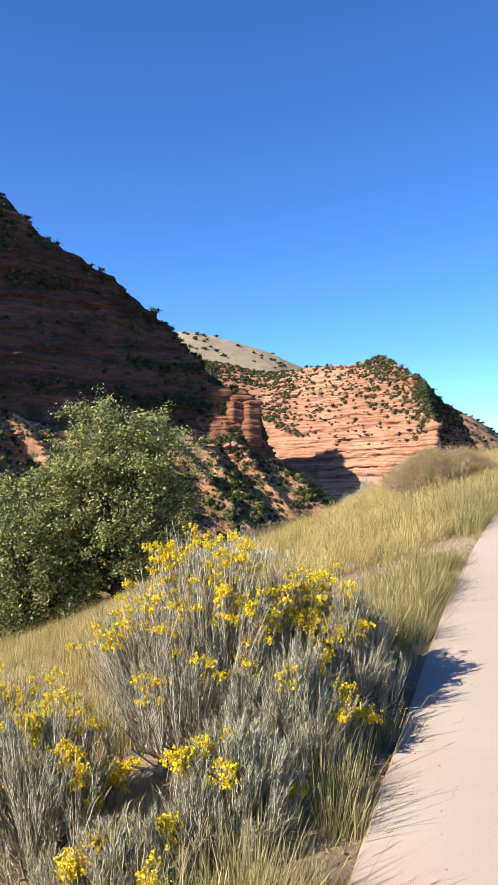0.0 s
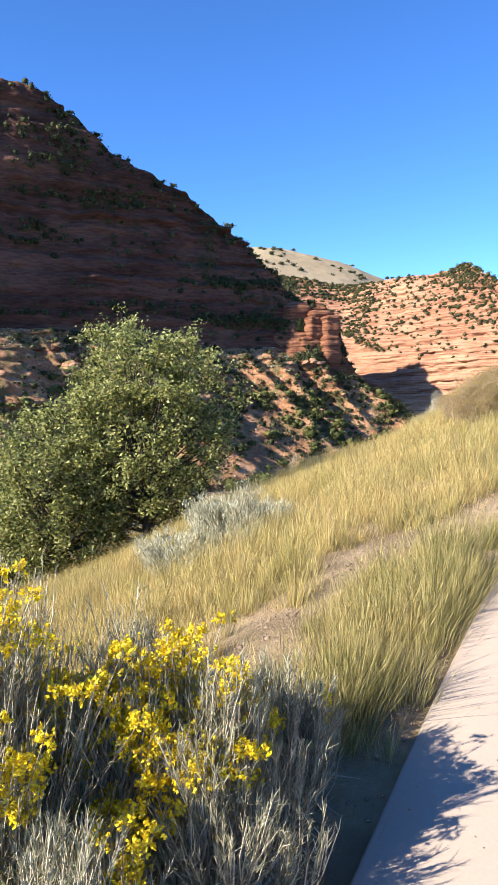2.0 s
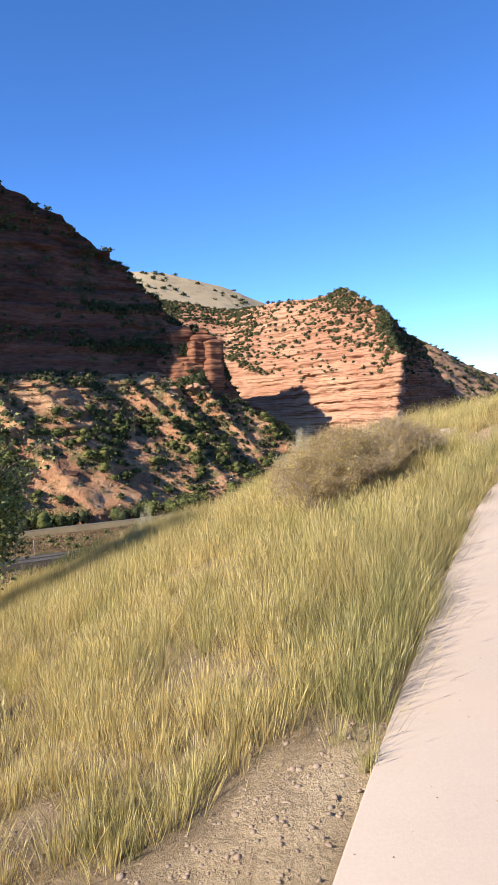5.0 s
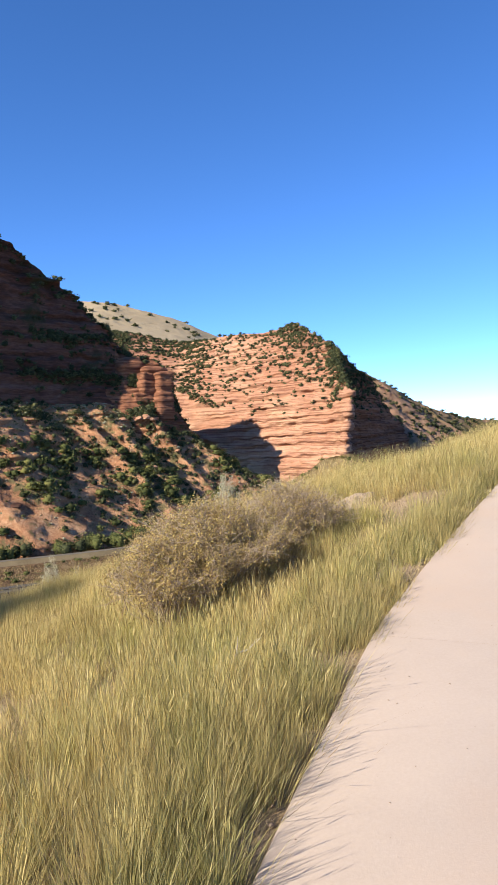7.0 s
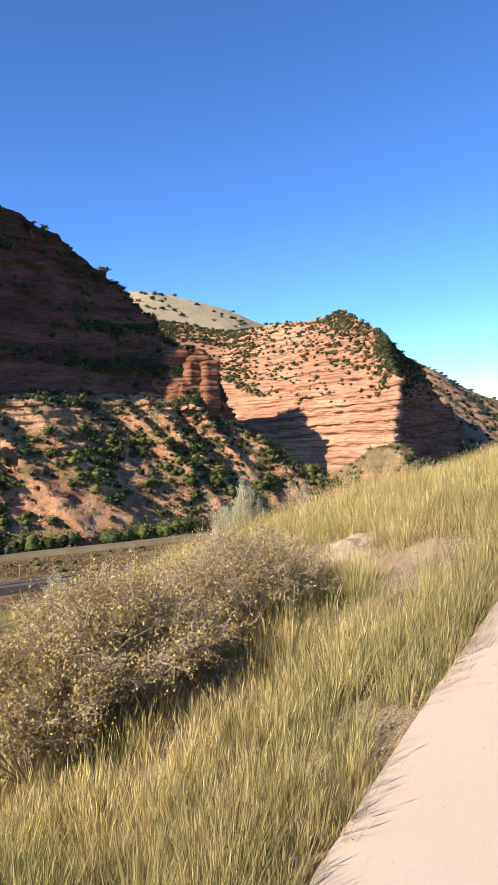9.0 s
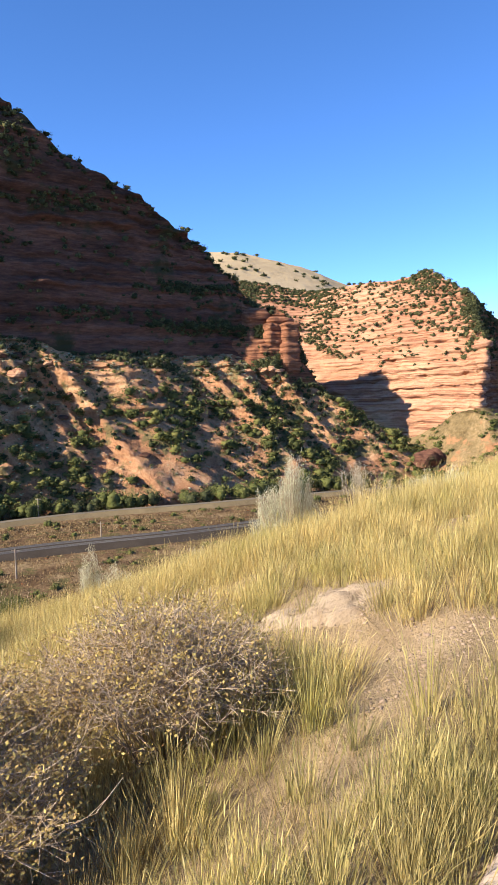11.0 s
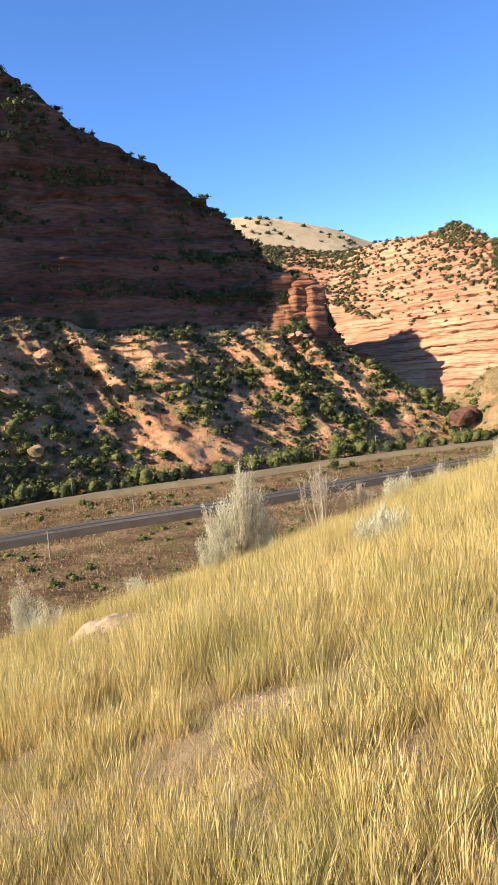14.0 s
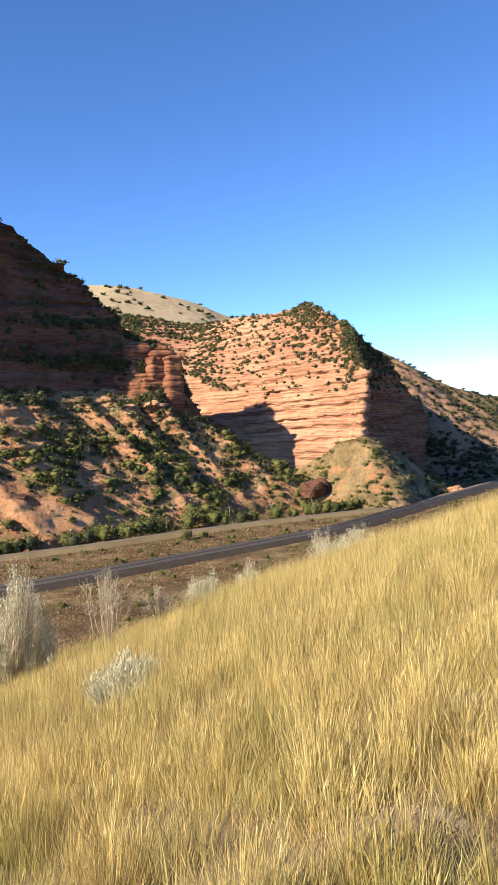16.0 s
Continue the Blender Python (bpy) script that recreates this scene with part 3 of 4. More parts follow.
brush("sage_scrub", scatter(bench, 1500, lambda x, y, z, v: 0.4 + 0 * x), (0.35, 0.9), (0.7, 1.1), GREY_LEAF, "small grey-green scrub on the talus", 14, 0.7)
brush("low_scrub", scatter(bench, 1700, lambda x, y, z, v: 0.12 + 0.8 * clump(x, y, 9, 0.36, 0.52)), (0.3, 1.0), (0.6, 1.1), OAK, "low olive scrub scattered over the talus", 16, 0.6)
p = scatter(bench, 14, lambda x, y, z, v: (np.hypot(x + 99, y - 244) < 7) * 1.0, 0.05, 0.9)
if len(p):
    brush("russet_scrub", p, (1.2, 2.2), (0.8, 1.2), RUSSET, "russet autumn scrub on the slope")
brush("cliff_junipers", np.concatenate([scatter(west, 1500, lambda x, y, z, v: 0.05 + np.clip((vnoise(x / 40, y / 40, z / 6) - 0.56) * 6, 0, 1), 0.35, 0.64),
                                        scatter(west, 420, lambda x, y, z, v: 0.8 + 0 * x, 0.64, 0.71)]), (0.9, 2.2), (1.0, 1.6), JUNIPER,
      "dark junipers on the ledges and crest of the shaded cliff")
brush("rim_junipers", np.concatenate([scatter(east, 2300, lambda x, y, z, v: (0.34 + clump(x, y, 14, 0.36, 0.5)) * np.clip((z - 10) / 26, 0, 1) ** 1.2, 0.45, 0.75),
                                      scatter(east, 700, lambda x, y, z, v: 0.9 + 0 * x, 0.71, 0.82),
                                      scatter(east, 520, lambda x, y, z, v: 0.9 * (x < 26), 0.64, 0.80)]), (0.6, 1.8), (0.9, 1.4), JUNIPER,
      "dark green junipers over the upper sandstone ledges", 30, 0.42)
brush("toe_scrub", scatter(toe, 260, lambda x, y, z, v: clump(x, y, 12, 0.3, 0.5)), (0.8, 2.0), (0.8, 1.2), OAK, "olive scrub below the sandstone cliff")
brush("hill_junipers", scatter(hill, 110, lambda x, y, z, v: 0.6 * v), (1.6, 3.0), (0.8, 1.2), JUNIPER, "scattered junipers on a dry grass hill", 20, 0.6)
brush("far_junipers", scatter(slope, 1500, lambda x, y, z, v: 0.35 + clump(x, y, 30, 0.35, 0.5)), (1.0, 2.4), (0.8, 1.2), JUNIPER,
      "junipers on the far slope", 24, 0.5)
rail_fine = curve_through(RAIL, 400)
pick = rng.integers(0, 400, 12000)
vx, vy = rail_fine[pick, 0] + rng.normal(0, 2, 12000), rail_fine[pick, 1] + rng.uniform(-60, 45, 12000)
near_line = lambda line: np.min(np.hypot(vx[:, None] - curve_through(line, 90)[None, :, 0], vy[:, None] - curve_through(line, 90)[None, :, 1]), 1)
keep = (land(vx, vy) < -24) & (near_line(RAIL) > 7.5) & (near_line(ROAD) > 6)
vp = np.stack([vx, vy, land(vx, vy)], -1)[keep]
brush("valley_scrub", vp[:3000], (0.3, 0.9), (0.35, 0.7), DRY_SCRUB, "dry brown scrub on the valley floor", 9, 0.6)
brush("rust_scrub", vp[4200:4700], (0.3, 0.7), (0.4, 0.7), RUSSET, "rust coloured low scrub on the valley floor", 8, 0.7)
brush("valley_bushes", vp[5000:5330], (0.6, 1.5), (0.8, 1.1), OAK, "green bushes on the valley floor", 30, 0.5)

n = 60000
pick = rng.integers(0, 400, n)
vx, vy = rail_fine[pick, 0] + rng.normal(0, 2, n), rail_fine[pick, 1] + rng.uniform(-70, 45, n)
keep = (land(vx, vy) < -20) & (near_line(RAIL) > 7.0) & (near_line(ROAD) > 3.5) & (octaves(vx / 7, vy / 7, 0.0, 3) > rng.uniform(0.25, 0.6, n))
vp = np.stack([vx, vy, land(vx, vy) - 0.05], -1)[keep]
n = len(vp)
side = np.stack([rng.uniform(0.06, 0.22, n), rng.normal(0, 0.05, n), np.zeros(n)], -1)
tip = vp + np.stack([rng.normal(0, 0.12, n), rng.normal(0, 0.1, n), rng.uniform(0.25, 0.7, n)], -1)
tagged(raw("valley_grass", np.stack([vp - side, vp + side, tip], 1).reshape(-1, 3), np.arange(3 * n).reshape(-1, 3), DRY_SCRUB), "dry brown grass tufts on the valley floor", "grass", kind="stuff")


def roadside_bush(at, r, material, label):
    ob = thing("roadside_bush", at, label, "bush", "bushes along the old road")
    z = np.zeros(3)
    ends = np.stack([rng.normal(0, r * 0.4, 6), rng.normal(0, r * 0.4, 6), rng.uniform(0.5, 0.9, 6) * r], -1)
    part("stem_fan", sticks(np.zeros((6, 3)) - [0, 0, 0.4], ends, np.full(6, 0.08), np.full(6, 0.03)), BARK, ob)
    part("crown", gather([lump(z[None] + rng.normal(0, r * 0.35, 3) * [1, 1, 0.1], np.array([r * 0.8]), np.array([r * 1.5]), 130, 0.22) for _ in range(3)]), material, ob)


road_line = curve_through(ROAD, 60)
for k in range(6, 44):
    x, y = road_line[k] + rng.normal(0, 1.5, 2) + np.array([-3.2, 5.8])
    kind = rng.uniform()
    roadside_bush((x, y, max(drop_to(bench, x, y) - 0.3, -34.0)), rng.uniform(2.8, 4.8), OAK if kind < 0.75 else JUNIPER,
                  "rounded olive green scrub oak beside the old road" if kind < 0.75 else "dark green juniper bush beside the old road")
for x, y, r in ((4, 262, 2.2), (9, 265, 1.6), (-70, 222, 1.5)):
    roadside_bush((x, y, -34.2), r, OAK, "low green bush between road and railway")
for x, y, r in ((62, 313, 1.6), (72, 320, 1.3)):
    roadside_bush((x, y, -34.0), r, YELLOW, "small tree in yellow autumn leaf beside the road")


def boulder(at, r, material, label, seed, squat=0.7):
    bm = bmesh.new()
    bmesh.ops.create_icosphere(bm, subdivisions=3 if r > 3 else 2, radius=1)
    for v in bm.verts:
        k = 1 + 0.5 * noise.noise(v.co * 1.1 + Vector((seed, 0, 0))) + 0.18 * noise.noise(v.co * 3 + Vector((0, seed, 0)))
        v.co = Vector((v.co.x * k, v.co.y * k, max(v.co.z * k, -0.5) * squat)) * r
    me = bpy.data.meshes.new("boulder")
    bm.to_mesh(me)
    bm.free()
    me.materials.append(material)
    ob = new("boulder", me)
    ob.location = at
    return tagged(ob, label, "boulder", "rocks on the hillside")


boulder((129, 357, -33.5), 3.6, FACE, "large red boulder beside the railway", 3.0)
boulder((-89.5, 238.5, -19), 2.6, TALUS, "pale orange rock knob on the lower slope", 31.0, 0.9)
boulder((-93, 262, 12), 3.2, FACE, "pale sandstone boulder at the top of the talus", 14.0)
for k, (x, y, z) in enumerate(((56, 326, -27), (62, 331, -27), (98, 333, -29), (92, 331, -28))):
    boulder((x, y, z), 5.0, CLIFF, "dark red ledge outcrop at the slope's toe", 20.0 + k, 0.9)

for k, (x, y, z) in enumerate(scatter(bench, 40, lambda x, y, z, v: clump(x, y, 25, 0.4, 0.5) * (x > -150), 0.15, 0.62)):
    r = float(rng.uniform(1.0, 2.8))
    boulder((float(x), float(y), float(z) - 0.2 * r), r, FACE if k % 3 else CLIFF, "broken red rock ledge sticking out of the talus", 40.0 + k, 0.55)

# sandstone pillar at the nose of the shaded cliff
def rock_pillar(at, r, tall, seed):
    a, z = np.meshgrid(np.linspace(0, math.tau, 49), np.linspace(0, tall, 60), indexing="ij")
    cut = np.clip((vnoise(z / 2.4 + seed, 0 * z) - 0.5) * 5, -1, 1) * 0.09 + np.clip((vnoise(z / 1.1 + seed, 4.0 + 0 * z) - 0.5) * 5, -1, 1) * 0.05
    rr = r / (np.cos(a - 0.5) ** 6 + np.sin(a - 0.5) ** 6) ** (1 / 6) * (1.0 - 0.12 * (z / tall) + 1.1 * cut + 0.5 * (vnoise(np.cos(a) * 1.6 + seed, np.sin(a) * 1.6, z / 14) - 0.5))
    rr = rr * np.sqrt(np.clip((tall + 0.02 - z) / (0.6 + 1.6 * vnoise(np.cos(a) * 2, np.sin(a) * 2, seed)), 0, 1))
    g = np.stack([at[0] + rr * np.cos(a), at[1] + rr * np.sin(a), at[2] + z], -1)
    return tagged(raw("rock_pillar", *sheet(g), NOSE), "banded red sandstone pillar at the end of the cliff", "rock pillar", "pillars at the cliff's nose")


for x, y, z, r, tall, seed in ((-0.5, 337, 4, 4.4, 30, 2.0), (-8, 338, 7, 4.2, 27, 6.0), (-5, 342, 6, 6.0, 31, 11.0), (-16, 342, 11, 5.0, 30, 17.0), (-11, 336, 5, 3.6, 20, 23.0)):
    rock_pillar((x, y, z), r, tall, seed)

# ---- trail ----
trail = tagged(new("path"), "pinkish concrete walking path climbing the slope", "path", kind="structure")
SLAB = 6.0
for k in range(-1, 6):
    u0, u1 = -0.1 + SLAB * k + 0.0006, -0.1 + SLAB * (k + 1) - 0.0006
    us = np.linspace(u0, u1, 25)
    cols = []
    for o, dz in ((0.0, -0.14), (0.0, -0.008), (0.012, 0.0), (0.8, 0.0), (1.7, 0.0), (TRAIL_WIDE, 0.0), (TRAIL_WIDE, -0.14)):
        w = trail_edge(us) - o
        x, y = from_axes(us, w)
        cols.append(np.stack([x, y, trail_height(us) + 0.015 + dz], -1))
    g = np.stack(cols, 1)
    g[0, :, 2] -= 0.003
    g[-1, :, 2] -= 0.003
    part("slab", sheet(g), CONCRETE, trail)

# ---- grass ----
BRUSH = [(-0.34, 3.95, 0.68, 1.20, 190), (0.14, 4.25, 0.42, 0.86, 110), (0.40, 4.05, 0.34, 0.74, 84), (0.52, 4.5, 0.27, 0.60, 54), (0.08, 3.55, 0.42, 0.64, 96),
         (-1.0, 3.35, 0.55, 0.74, 120), (-1.6, 4.5, 0.7, 0.85, 110), (-0.52, 2.62, 0.34, 0.42, 70), (-0.14, 2.98, 0.36, 0.52, 76), (-1.1, 9.95, 0.4, 0.62, 40)]


def off_bare(x, y):
    keep = np.ones(len(x), bool)
    for bx, by, br in BARE:
        wob = br * (0.55 + 0.75 * vnoise(x * 3.5 + bx, y * 3.5 + by))
        keep &= (np.hypot(x - bx, y - by) > wob) | (rng.uniform(size=len(x)) < 0.05)
    for bx, by, br, *_ in BRUSH:
        keep &= np.hypot(x - bx, y - by) > br * 0.95
    return keep


def meadow(n_tufts, u_range, d_range, per, tall, wide, spread, lean=0.22, patch=0.0, offset=30.0):
    """Roots, tips and widths of blades in tufts left of the trail."""
    u, d = rng.uniform(*u_range, n_tufts), rng.uniform(*d_range, n_tufts)
    x, y = from_axes(u, np.maximum(trail_edge(u), trail_line(u) - 0.9) + d)
    dens = octaves(x * 0.8 + offset, y * 0.8, 0.0, 3)
    if patch:
        dens = 0.5 * dens + 0.5 * vnoise(x * 3.1 + offset, y * 3.1, 2.0) + 0.02
    keep = off_bare(x, y) & (dens > patch)
    x, y, d = x[keep], y[keep], d[keep]
    n = len(x)
    size = rng.uniform(*tall, n) * (0.6 + 0.8 * vnoise(x * 0.7, y * 0.7, 4.0)) * np.clip(0.55 + d / 0.6, 0.5, 1)
    xs, ys, hs = np.repeat(x, per), np.repeat(y, per), np.repeat(size, per)
    a, rad = rng.uniform(0, math.tau, n * per), np.abs(rng.normal(0, spread, n * per))
    rx, ry = xs + np.cos(a) * rad, ys + np.sin(a) * rad
    hs = hs * rng.uniform(0.5, 1.1, n * per)
    root = np.stack([rx, ry, land(rx, ry) - 0.02], -1)
    ln = hs * (np.abs(rng.normal(0.3 * lean, 0.5 * lean, n * per)) + 0.75 * lean * rad / spread)
    tip = root + np.stack([np.cos(a) * ln + 0.05 * hs, np.sin(a) * ln, hs], -1)
    return root, tip, rng.uniform(*wide, n * per), 0.06 * hs


def slips(root, tip, wide, sag):
    """The same blades from farther off: one long triangle each."""
    n = len(root)
    side = unit(np.stack([rng.normal(size=n), rng.normal(size=n), np.zeros(n)], -1)) * wide[:, None] / 2
    return np.stack([root - side, root + side, tip], 1).reshape(-1, 3), np.arange(3 * n).reshape(-1, 3)


def seeded(root, tip, share, size):
    """Seed heads on a share of the blades."""
    k = rng.uniform(size=len(root)) < share
    r, t = root[k], tip[k]
    d = unit(t - r)
    n = len(r)
    s = unit(np.stack([rng.normal(size=n), rng.normal(size=n), np.zeros(n)], -1)) * size * 0.028
    v = np.stack([t - d * size * 0.4, t + s, t + d * size * 0.6, t - s], 1).reshape(-1, 3)
    return v, (np.arange(n)[:, None, None] * 4 + np.array([[0, 1, 2], [0, 2, 3]])).reshape(-1, 3)


def grass(name, material, label, near, far=(), heads=0.0, head=0.07):
    pieces = [blades(*f) for f in near] + [slips(*f) for f in far]
    if heads:
        pieces += [seeded(f[0], f[1], heads, head) for f in near]
    return tagged(raw(name, *gather(pieces), material), label, "grass", kind="stuff")


grass("golden_grass", STRAW, "tall golden dry bunch grass with seed heads on the slope",
      [meadow(4300, (-1, 27), (0.3, 5), 90, (0.14, 0.40), (0.0018, 0.0036), 0.055, 0.26, patch=0.42)],
      [meadow(9000, (-1, 27), (0.4, 6), 22, (0.10, 0.28), (0.0016, 0.003), 0.07, 0.4, patch=0.32),
       meadow(1700, (15, 27), (0.2, 5), 60, (0.16, 0.42), (0.002, 0.004), 0.07, 0.26, patch=0.36),
       meadow(13500, (-1, 34), (3.5, 11), 36, (0.18, 0.46), (0.0024, 0.0042), 0.07, 0.24, patch=0.36),
       meadow(9000, (-1, 38), (9, 17), 26, (0.24, 0.50), (0.005, 0.009), 0.15, patch=0.30),
       meadow(3200, (25, 40), (-1, 5), 24, (0.24, 0.46), (0.005, 0.008), 0.15, patch=0.30),
       meadow(6500, (-1, 60), (15, 36), 16, (0.3, 0.6), (0.012, 0.018), 0.26)], heads=0.35)
grass("green_grass", GREEN, "green and straw coloured grass tufts beside the path",
      [meadow(1500, (-1, 27), (0.05, 1.1), 60, (0.14, 0.38), (0.0019, 0.0038), 0.045, 0.26, patch=0.40, offset=70.0),
       meadow(60, (4.5, 6.6), (0.08, 0.5), 120, (0.34, 0.52), (0.0019, 0.0038), 0.06, 0.3, offset=70.0),
       meadow(70, (1.6, 3.5), (0.04, 0.45), 70, (0.16, 0.36), (0.0019, 0.0038), 0.06, 0.3, offset=70.0),
       meadow(650, (6, 27), (0.0, 0.22), 40, (0.16, 0.34), (0.0019, 0.0038), 0.04, 0.34, offset=70.0),
       meadow(420, (9, 27), (0.03, 0.5), 60, (0.18, 0.38), (0.0019, 0.0038), 0.05, 0.28, offset=70.0),
       meadow(500, (3, 27), (0.05, 3), 55, (0.14, 0.36), (0.0019, 0.0038), 0.04, 0.3, offset=70.0),
       meadow(700, (15, 27), (0.2, 4.5), 55, (0.14, 0.38), (0.002, 0.004), 0.06, 0.26, patch=0.40, offset=70.0),
       meadow(850, (-1, 27), (0.8, 5), 60, (0.18, 0.44), (0.002, 0.004), 0.06, 0.25, patch=0.43, offset=70.0)],
      [meadow(4200, (-1, 32), (4, 11), 28, (0.20, 0.40), (0.004, 0.007), 0.10, 0.25, patch=0.44, offset=70.0)], heads=0.12)
grass("dead_grass", LITTER, "short brown dead grass and litter between the tufts", [],
      [meadow(15000, (-1, 27), (0.03, 7), 14, (0.05, 0.22), (0.002, 0.0042), 0.13, 0.7),
       meadow(6000, (-1, 36), (6, 16), 10, (0.08, 0.24), (0.006, 0.010), 0.2, 0.6)])


def sand_mound(x, y, r, rise, seed):
    """A low bare mound of pale soil, its rim sunk into the ground."""
    a, q = np.meshgrid(np.linspace(0, math.tau, 97), np.linspace(0, 1, 44), indexing="ij")
    rr = r * q * (0.65 + 0.9 * vnoise(np.cos(a) * 1.7 + seed, np.sin(a) * 1.7))
    px, py = x + rr * np.cos(a), y + 0.6 * rr * np.sin(a)
    lift = 0.012 + rise * (1 - q**2) + 0.14 * (octaves(px * 4.5, py * 4.5, seed, 5) - 0.47) + 0.03 * (octaves(px * 17, py * 17, seed, 3) - 0.45) - 0.07 * q**2
    return tagged(raw("sand_mound", *sheet(np.stack([px, py, land(px, py) + lift], -1)), SAND, True), "bare mound of pale sandy soil in the grass", "soil mound",
                  "bare mounds on the slope")


for k, (x, y, r, rise) in enumerate(((4.72, 15.92, 0.62, 0.02), (3.3, 23.3, 1.0, 0.03), (8.4, 18.42, 0.28, 0.02), (4.07, 21.5, 0.45, 0.05), (8.95, 19.5, 0.25, 0.03))):
    sand_mound(x, y, r, rise, 3.0 * k)

# ---- plants ----
def rabbitbrush(at, r, tall, stems, share=0.55):
    """A domed bush: crooked stems fan from its foot, each ends in a broom of leafy twigs, some topped by a dome of small yellow flowers."""
    ob = thing("rabbitbrush", (at[0], at[1], float(land(*at)) - 0.03), "grey-green rabbitbrush with yellow flower clusters beside the path", "bush", "rabbitbrush by the path")
    a = rng.uniform(0, math.tau, stems)
    e = np.sqrt(rng.uniform(0.0, 1.0, stems))
    grow = rng.uniform(0.7, 1.04, stems)
    top = np.stack([np.cos(a) * e * r, np.sin(a) * e * r, tall * np.sqrt(1 - 0.85 * e * e)], -1) * grow[:, None]
    root = np.stack([np.cos(a), np.sin(a), 0 * a], -1) * (rng.uniform(0, 0.35, stems) * e * r)[:, None]
    knot = root * 0.36 + top * 0.64
    knot[:, 2] -= 0.16 * tall * e
    knot[:, :2] += rng.normal(0, 0.03, (stems, 2))
    bend = root + (knot - root) * 0.5 + rng.normal(0, 0.025, (stems, 3))
    woody = [sticks(root, bend, np.full(stems, 0.006), np.full(stems, 0.0048), 4), sticks(bend, knot, np.full(stems, 0.0048), np.full(stems, 0.0034), 4)]
    # brooms of twigs above each knot
    k = 11
    i = np.repeat(np.arange(stems), k)
    reach = np.linalg.norm(top - knot, axis=1)[i][:, None]
    way = unit(unit(top - knot)[i] + [0, 0, 0.35] + rng.normal(0, 0.17, (len(i), 3)))
    b0 = knot[i] + (knot - bend)[i] * rng.uniform(-0.5, 0.0, (len(i), 1))
    b1 = b0 + way * reach * rng.uniform(0.75, 1.1, (len(i), 1))
    half = (b0 + b1) / 2 + rng.normal(0, 0.010, (len(i), 3)) - [0, 0, 0.008]
    woody += [sticks(b0, half, np.full(len(i), 0.0022), np.full(len(i), 0.0017)), sticks(half, b1, np.full(len(i), 0.0017), np.full(len(i), 0.0012))]
    # dry wisps that curl out low down
    w = stems * 2
    j = rng.integers(0, stems, w)
    w0 = bend[j]
    w1 = w0 + unit(np.stack([np.cos(a[j]), np.sin(a[j]), rng.normal(0.1, 0.3, w)], -1) + rng.normal(0, 0.4, (w, 3))) * rng.uniform(0.08, 0.2, (w, 1))
    w1[:, 2] = np.maximum(w1[:, 2], 0.03)
    woody.append(sticks(w0, w1, np.full(w, 0.002), np.full(w, 0.001)))
    fan = part("stem_fan", gather(woody), PALE_STEM, ob, "pale grey stems")
    n = len(i) * 26
    q = rng.integers(0, len(i), n)
    c = b0[q] + (b1 - b0)[q] * rng.uniform(0.12, 1, (n, 1)) ** 0.8
    d = unit(way[q] + rng.normal(0, 0.38, (n, 3)))
    part("leaves", slips(c, c + d * rng.uniform(0.022, 0.05, (n, 1)), np.full(n, 0.0036), 0), GREY_LEAF, fan, "narrow grey-green leaves")
    bloom = (top[:, 2] > 0.42 * tall) & (rng.uniform(size=stems) < share)
    heads = b1[bloom[i] & (rng.uniform(size=len(i)) < 0.75)]
    m, petals = 14, 7
    sub = np.repeat(heads, m, 0) + rng.normal(0, 1, (len(heads) * m, 3)) * [0.016, 0.016, 0.009] + [0, 0, 0.004]
    f = np.repeat(sub, petals, 0) + rng.normal(0, 1, (len(sub) * petals, 3)) * [0.0035, 0.0035, 0.0050]
    part("bloom", flakes(f, rng.uniform(0.009, 0.017, len(f))), YELLOW, fan, "clusters of small yellow flowers")
    return ob


for x, y, r, tall, stems in BRUSH:
    rabbitbrush((x, y), r, tall, stems, 0.12 if tall < 0.65 else 0.20 if tall < 1 else 0.28)


def sagebrush(at, r, tall, stems, label, leaf=SAGE):
    """A grey bush of upright, crooked branches thick with small leaves."""
    ob = thing("sagebrush", (at[0], at[1], float(land(*at)) - 0.04), label, "bush", "sagebrush on the slope")
    a, e = rng.uniform(0, math.tau, stems), np.sqrt(rng.uniform(0, 1, stems))
    lobe = vnoise(np.cos(a) * e * 2.4 + at[0], np.sin(a) * e * 2.4 + at[1])
    top = tall * (1 - 0.35 * e**2) * (0.45 + 0.8 * lobe) * rng.uniform(0.85, 1.1, stems)
    tip = np.stack([np.cos(a) * e * r, np.sin(a) * e * r, top], -1)
    root = tip * [0.12, 0.12, 0]
    mid = tip * [0.75, 0.75, 0.5] + rng.normal(0, 0.04 * r, (stems, 3))
    part("branchwork", gather([sticks(root, mid, np.full(stems, 0.014 * r), np.full(stems, 0.009 * r)), sticks(mid, tip, np.full(stems, 0.009 * r), np.full(stems, 0.004 * r))]), TWIG, ob)
    big = max(r, 0.6)
    n = stems * 125
    i = rng.integers(0, stems, n)
    s = rng.uniform(-0.55, 1.05, (n, 1))
    c = mid[i] + np.where(s < 0, (mid - root)[i], (tip - mid)[i]) * s + rng.normal(0, 0.035, (n, 3))[rng.integers(0, stems * 12, n) % n] + rng.normal(0, 0.03 * r, (n, 3))
    d = unit(unit((tip - mid)[i]) + rng.normal(0, 0.5, (n, 3)))
    part("leaves", slips(c, c + d * rng.uniform(0.05, 0.11, (n, 1)) * big, np.full(n, 0.015 * big), 0), leaf, ob, "silvery narrow leaves")
    return ob


sagebrush((-0.3, 10.0), 0.62, 0.66, 230, "low silver-green sagebrush among the golden grass")
sagebrush((-0.85, 9.7), 0.5, 0.52, 150, "low silver-green sagebrush among the golden grass")
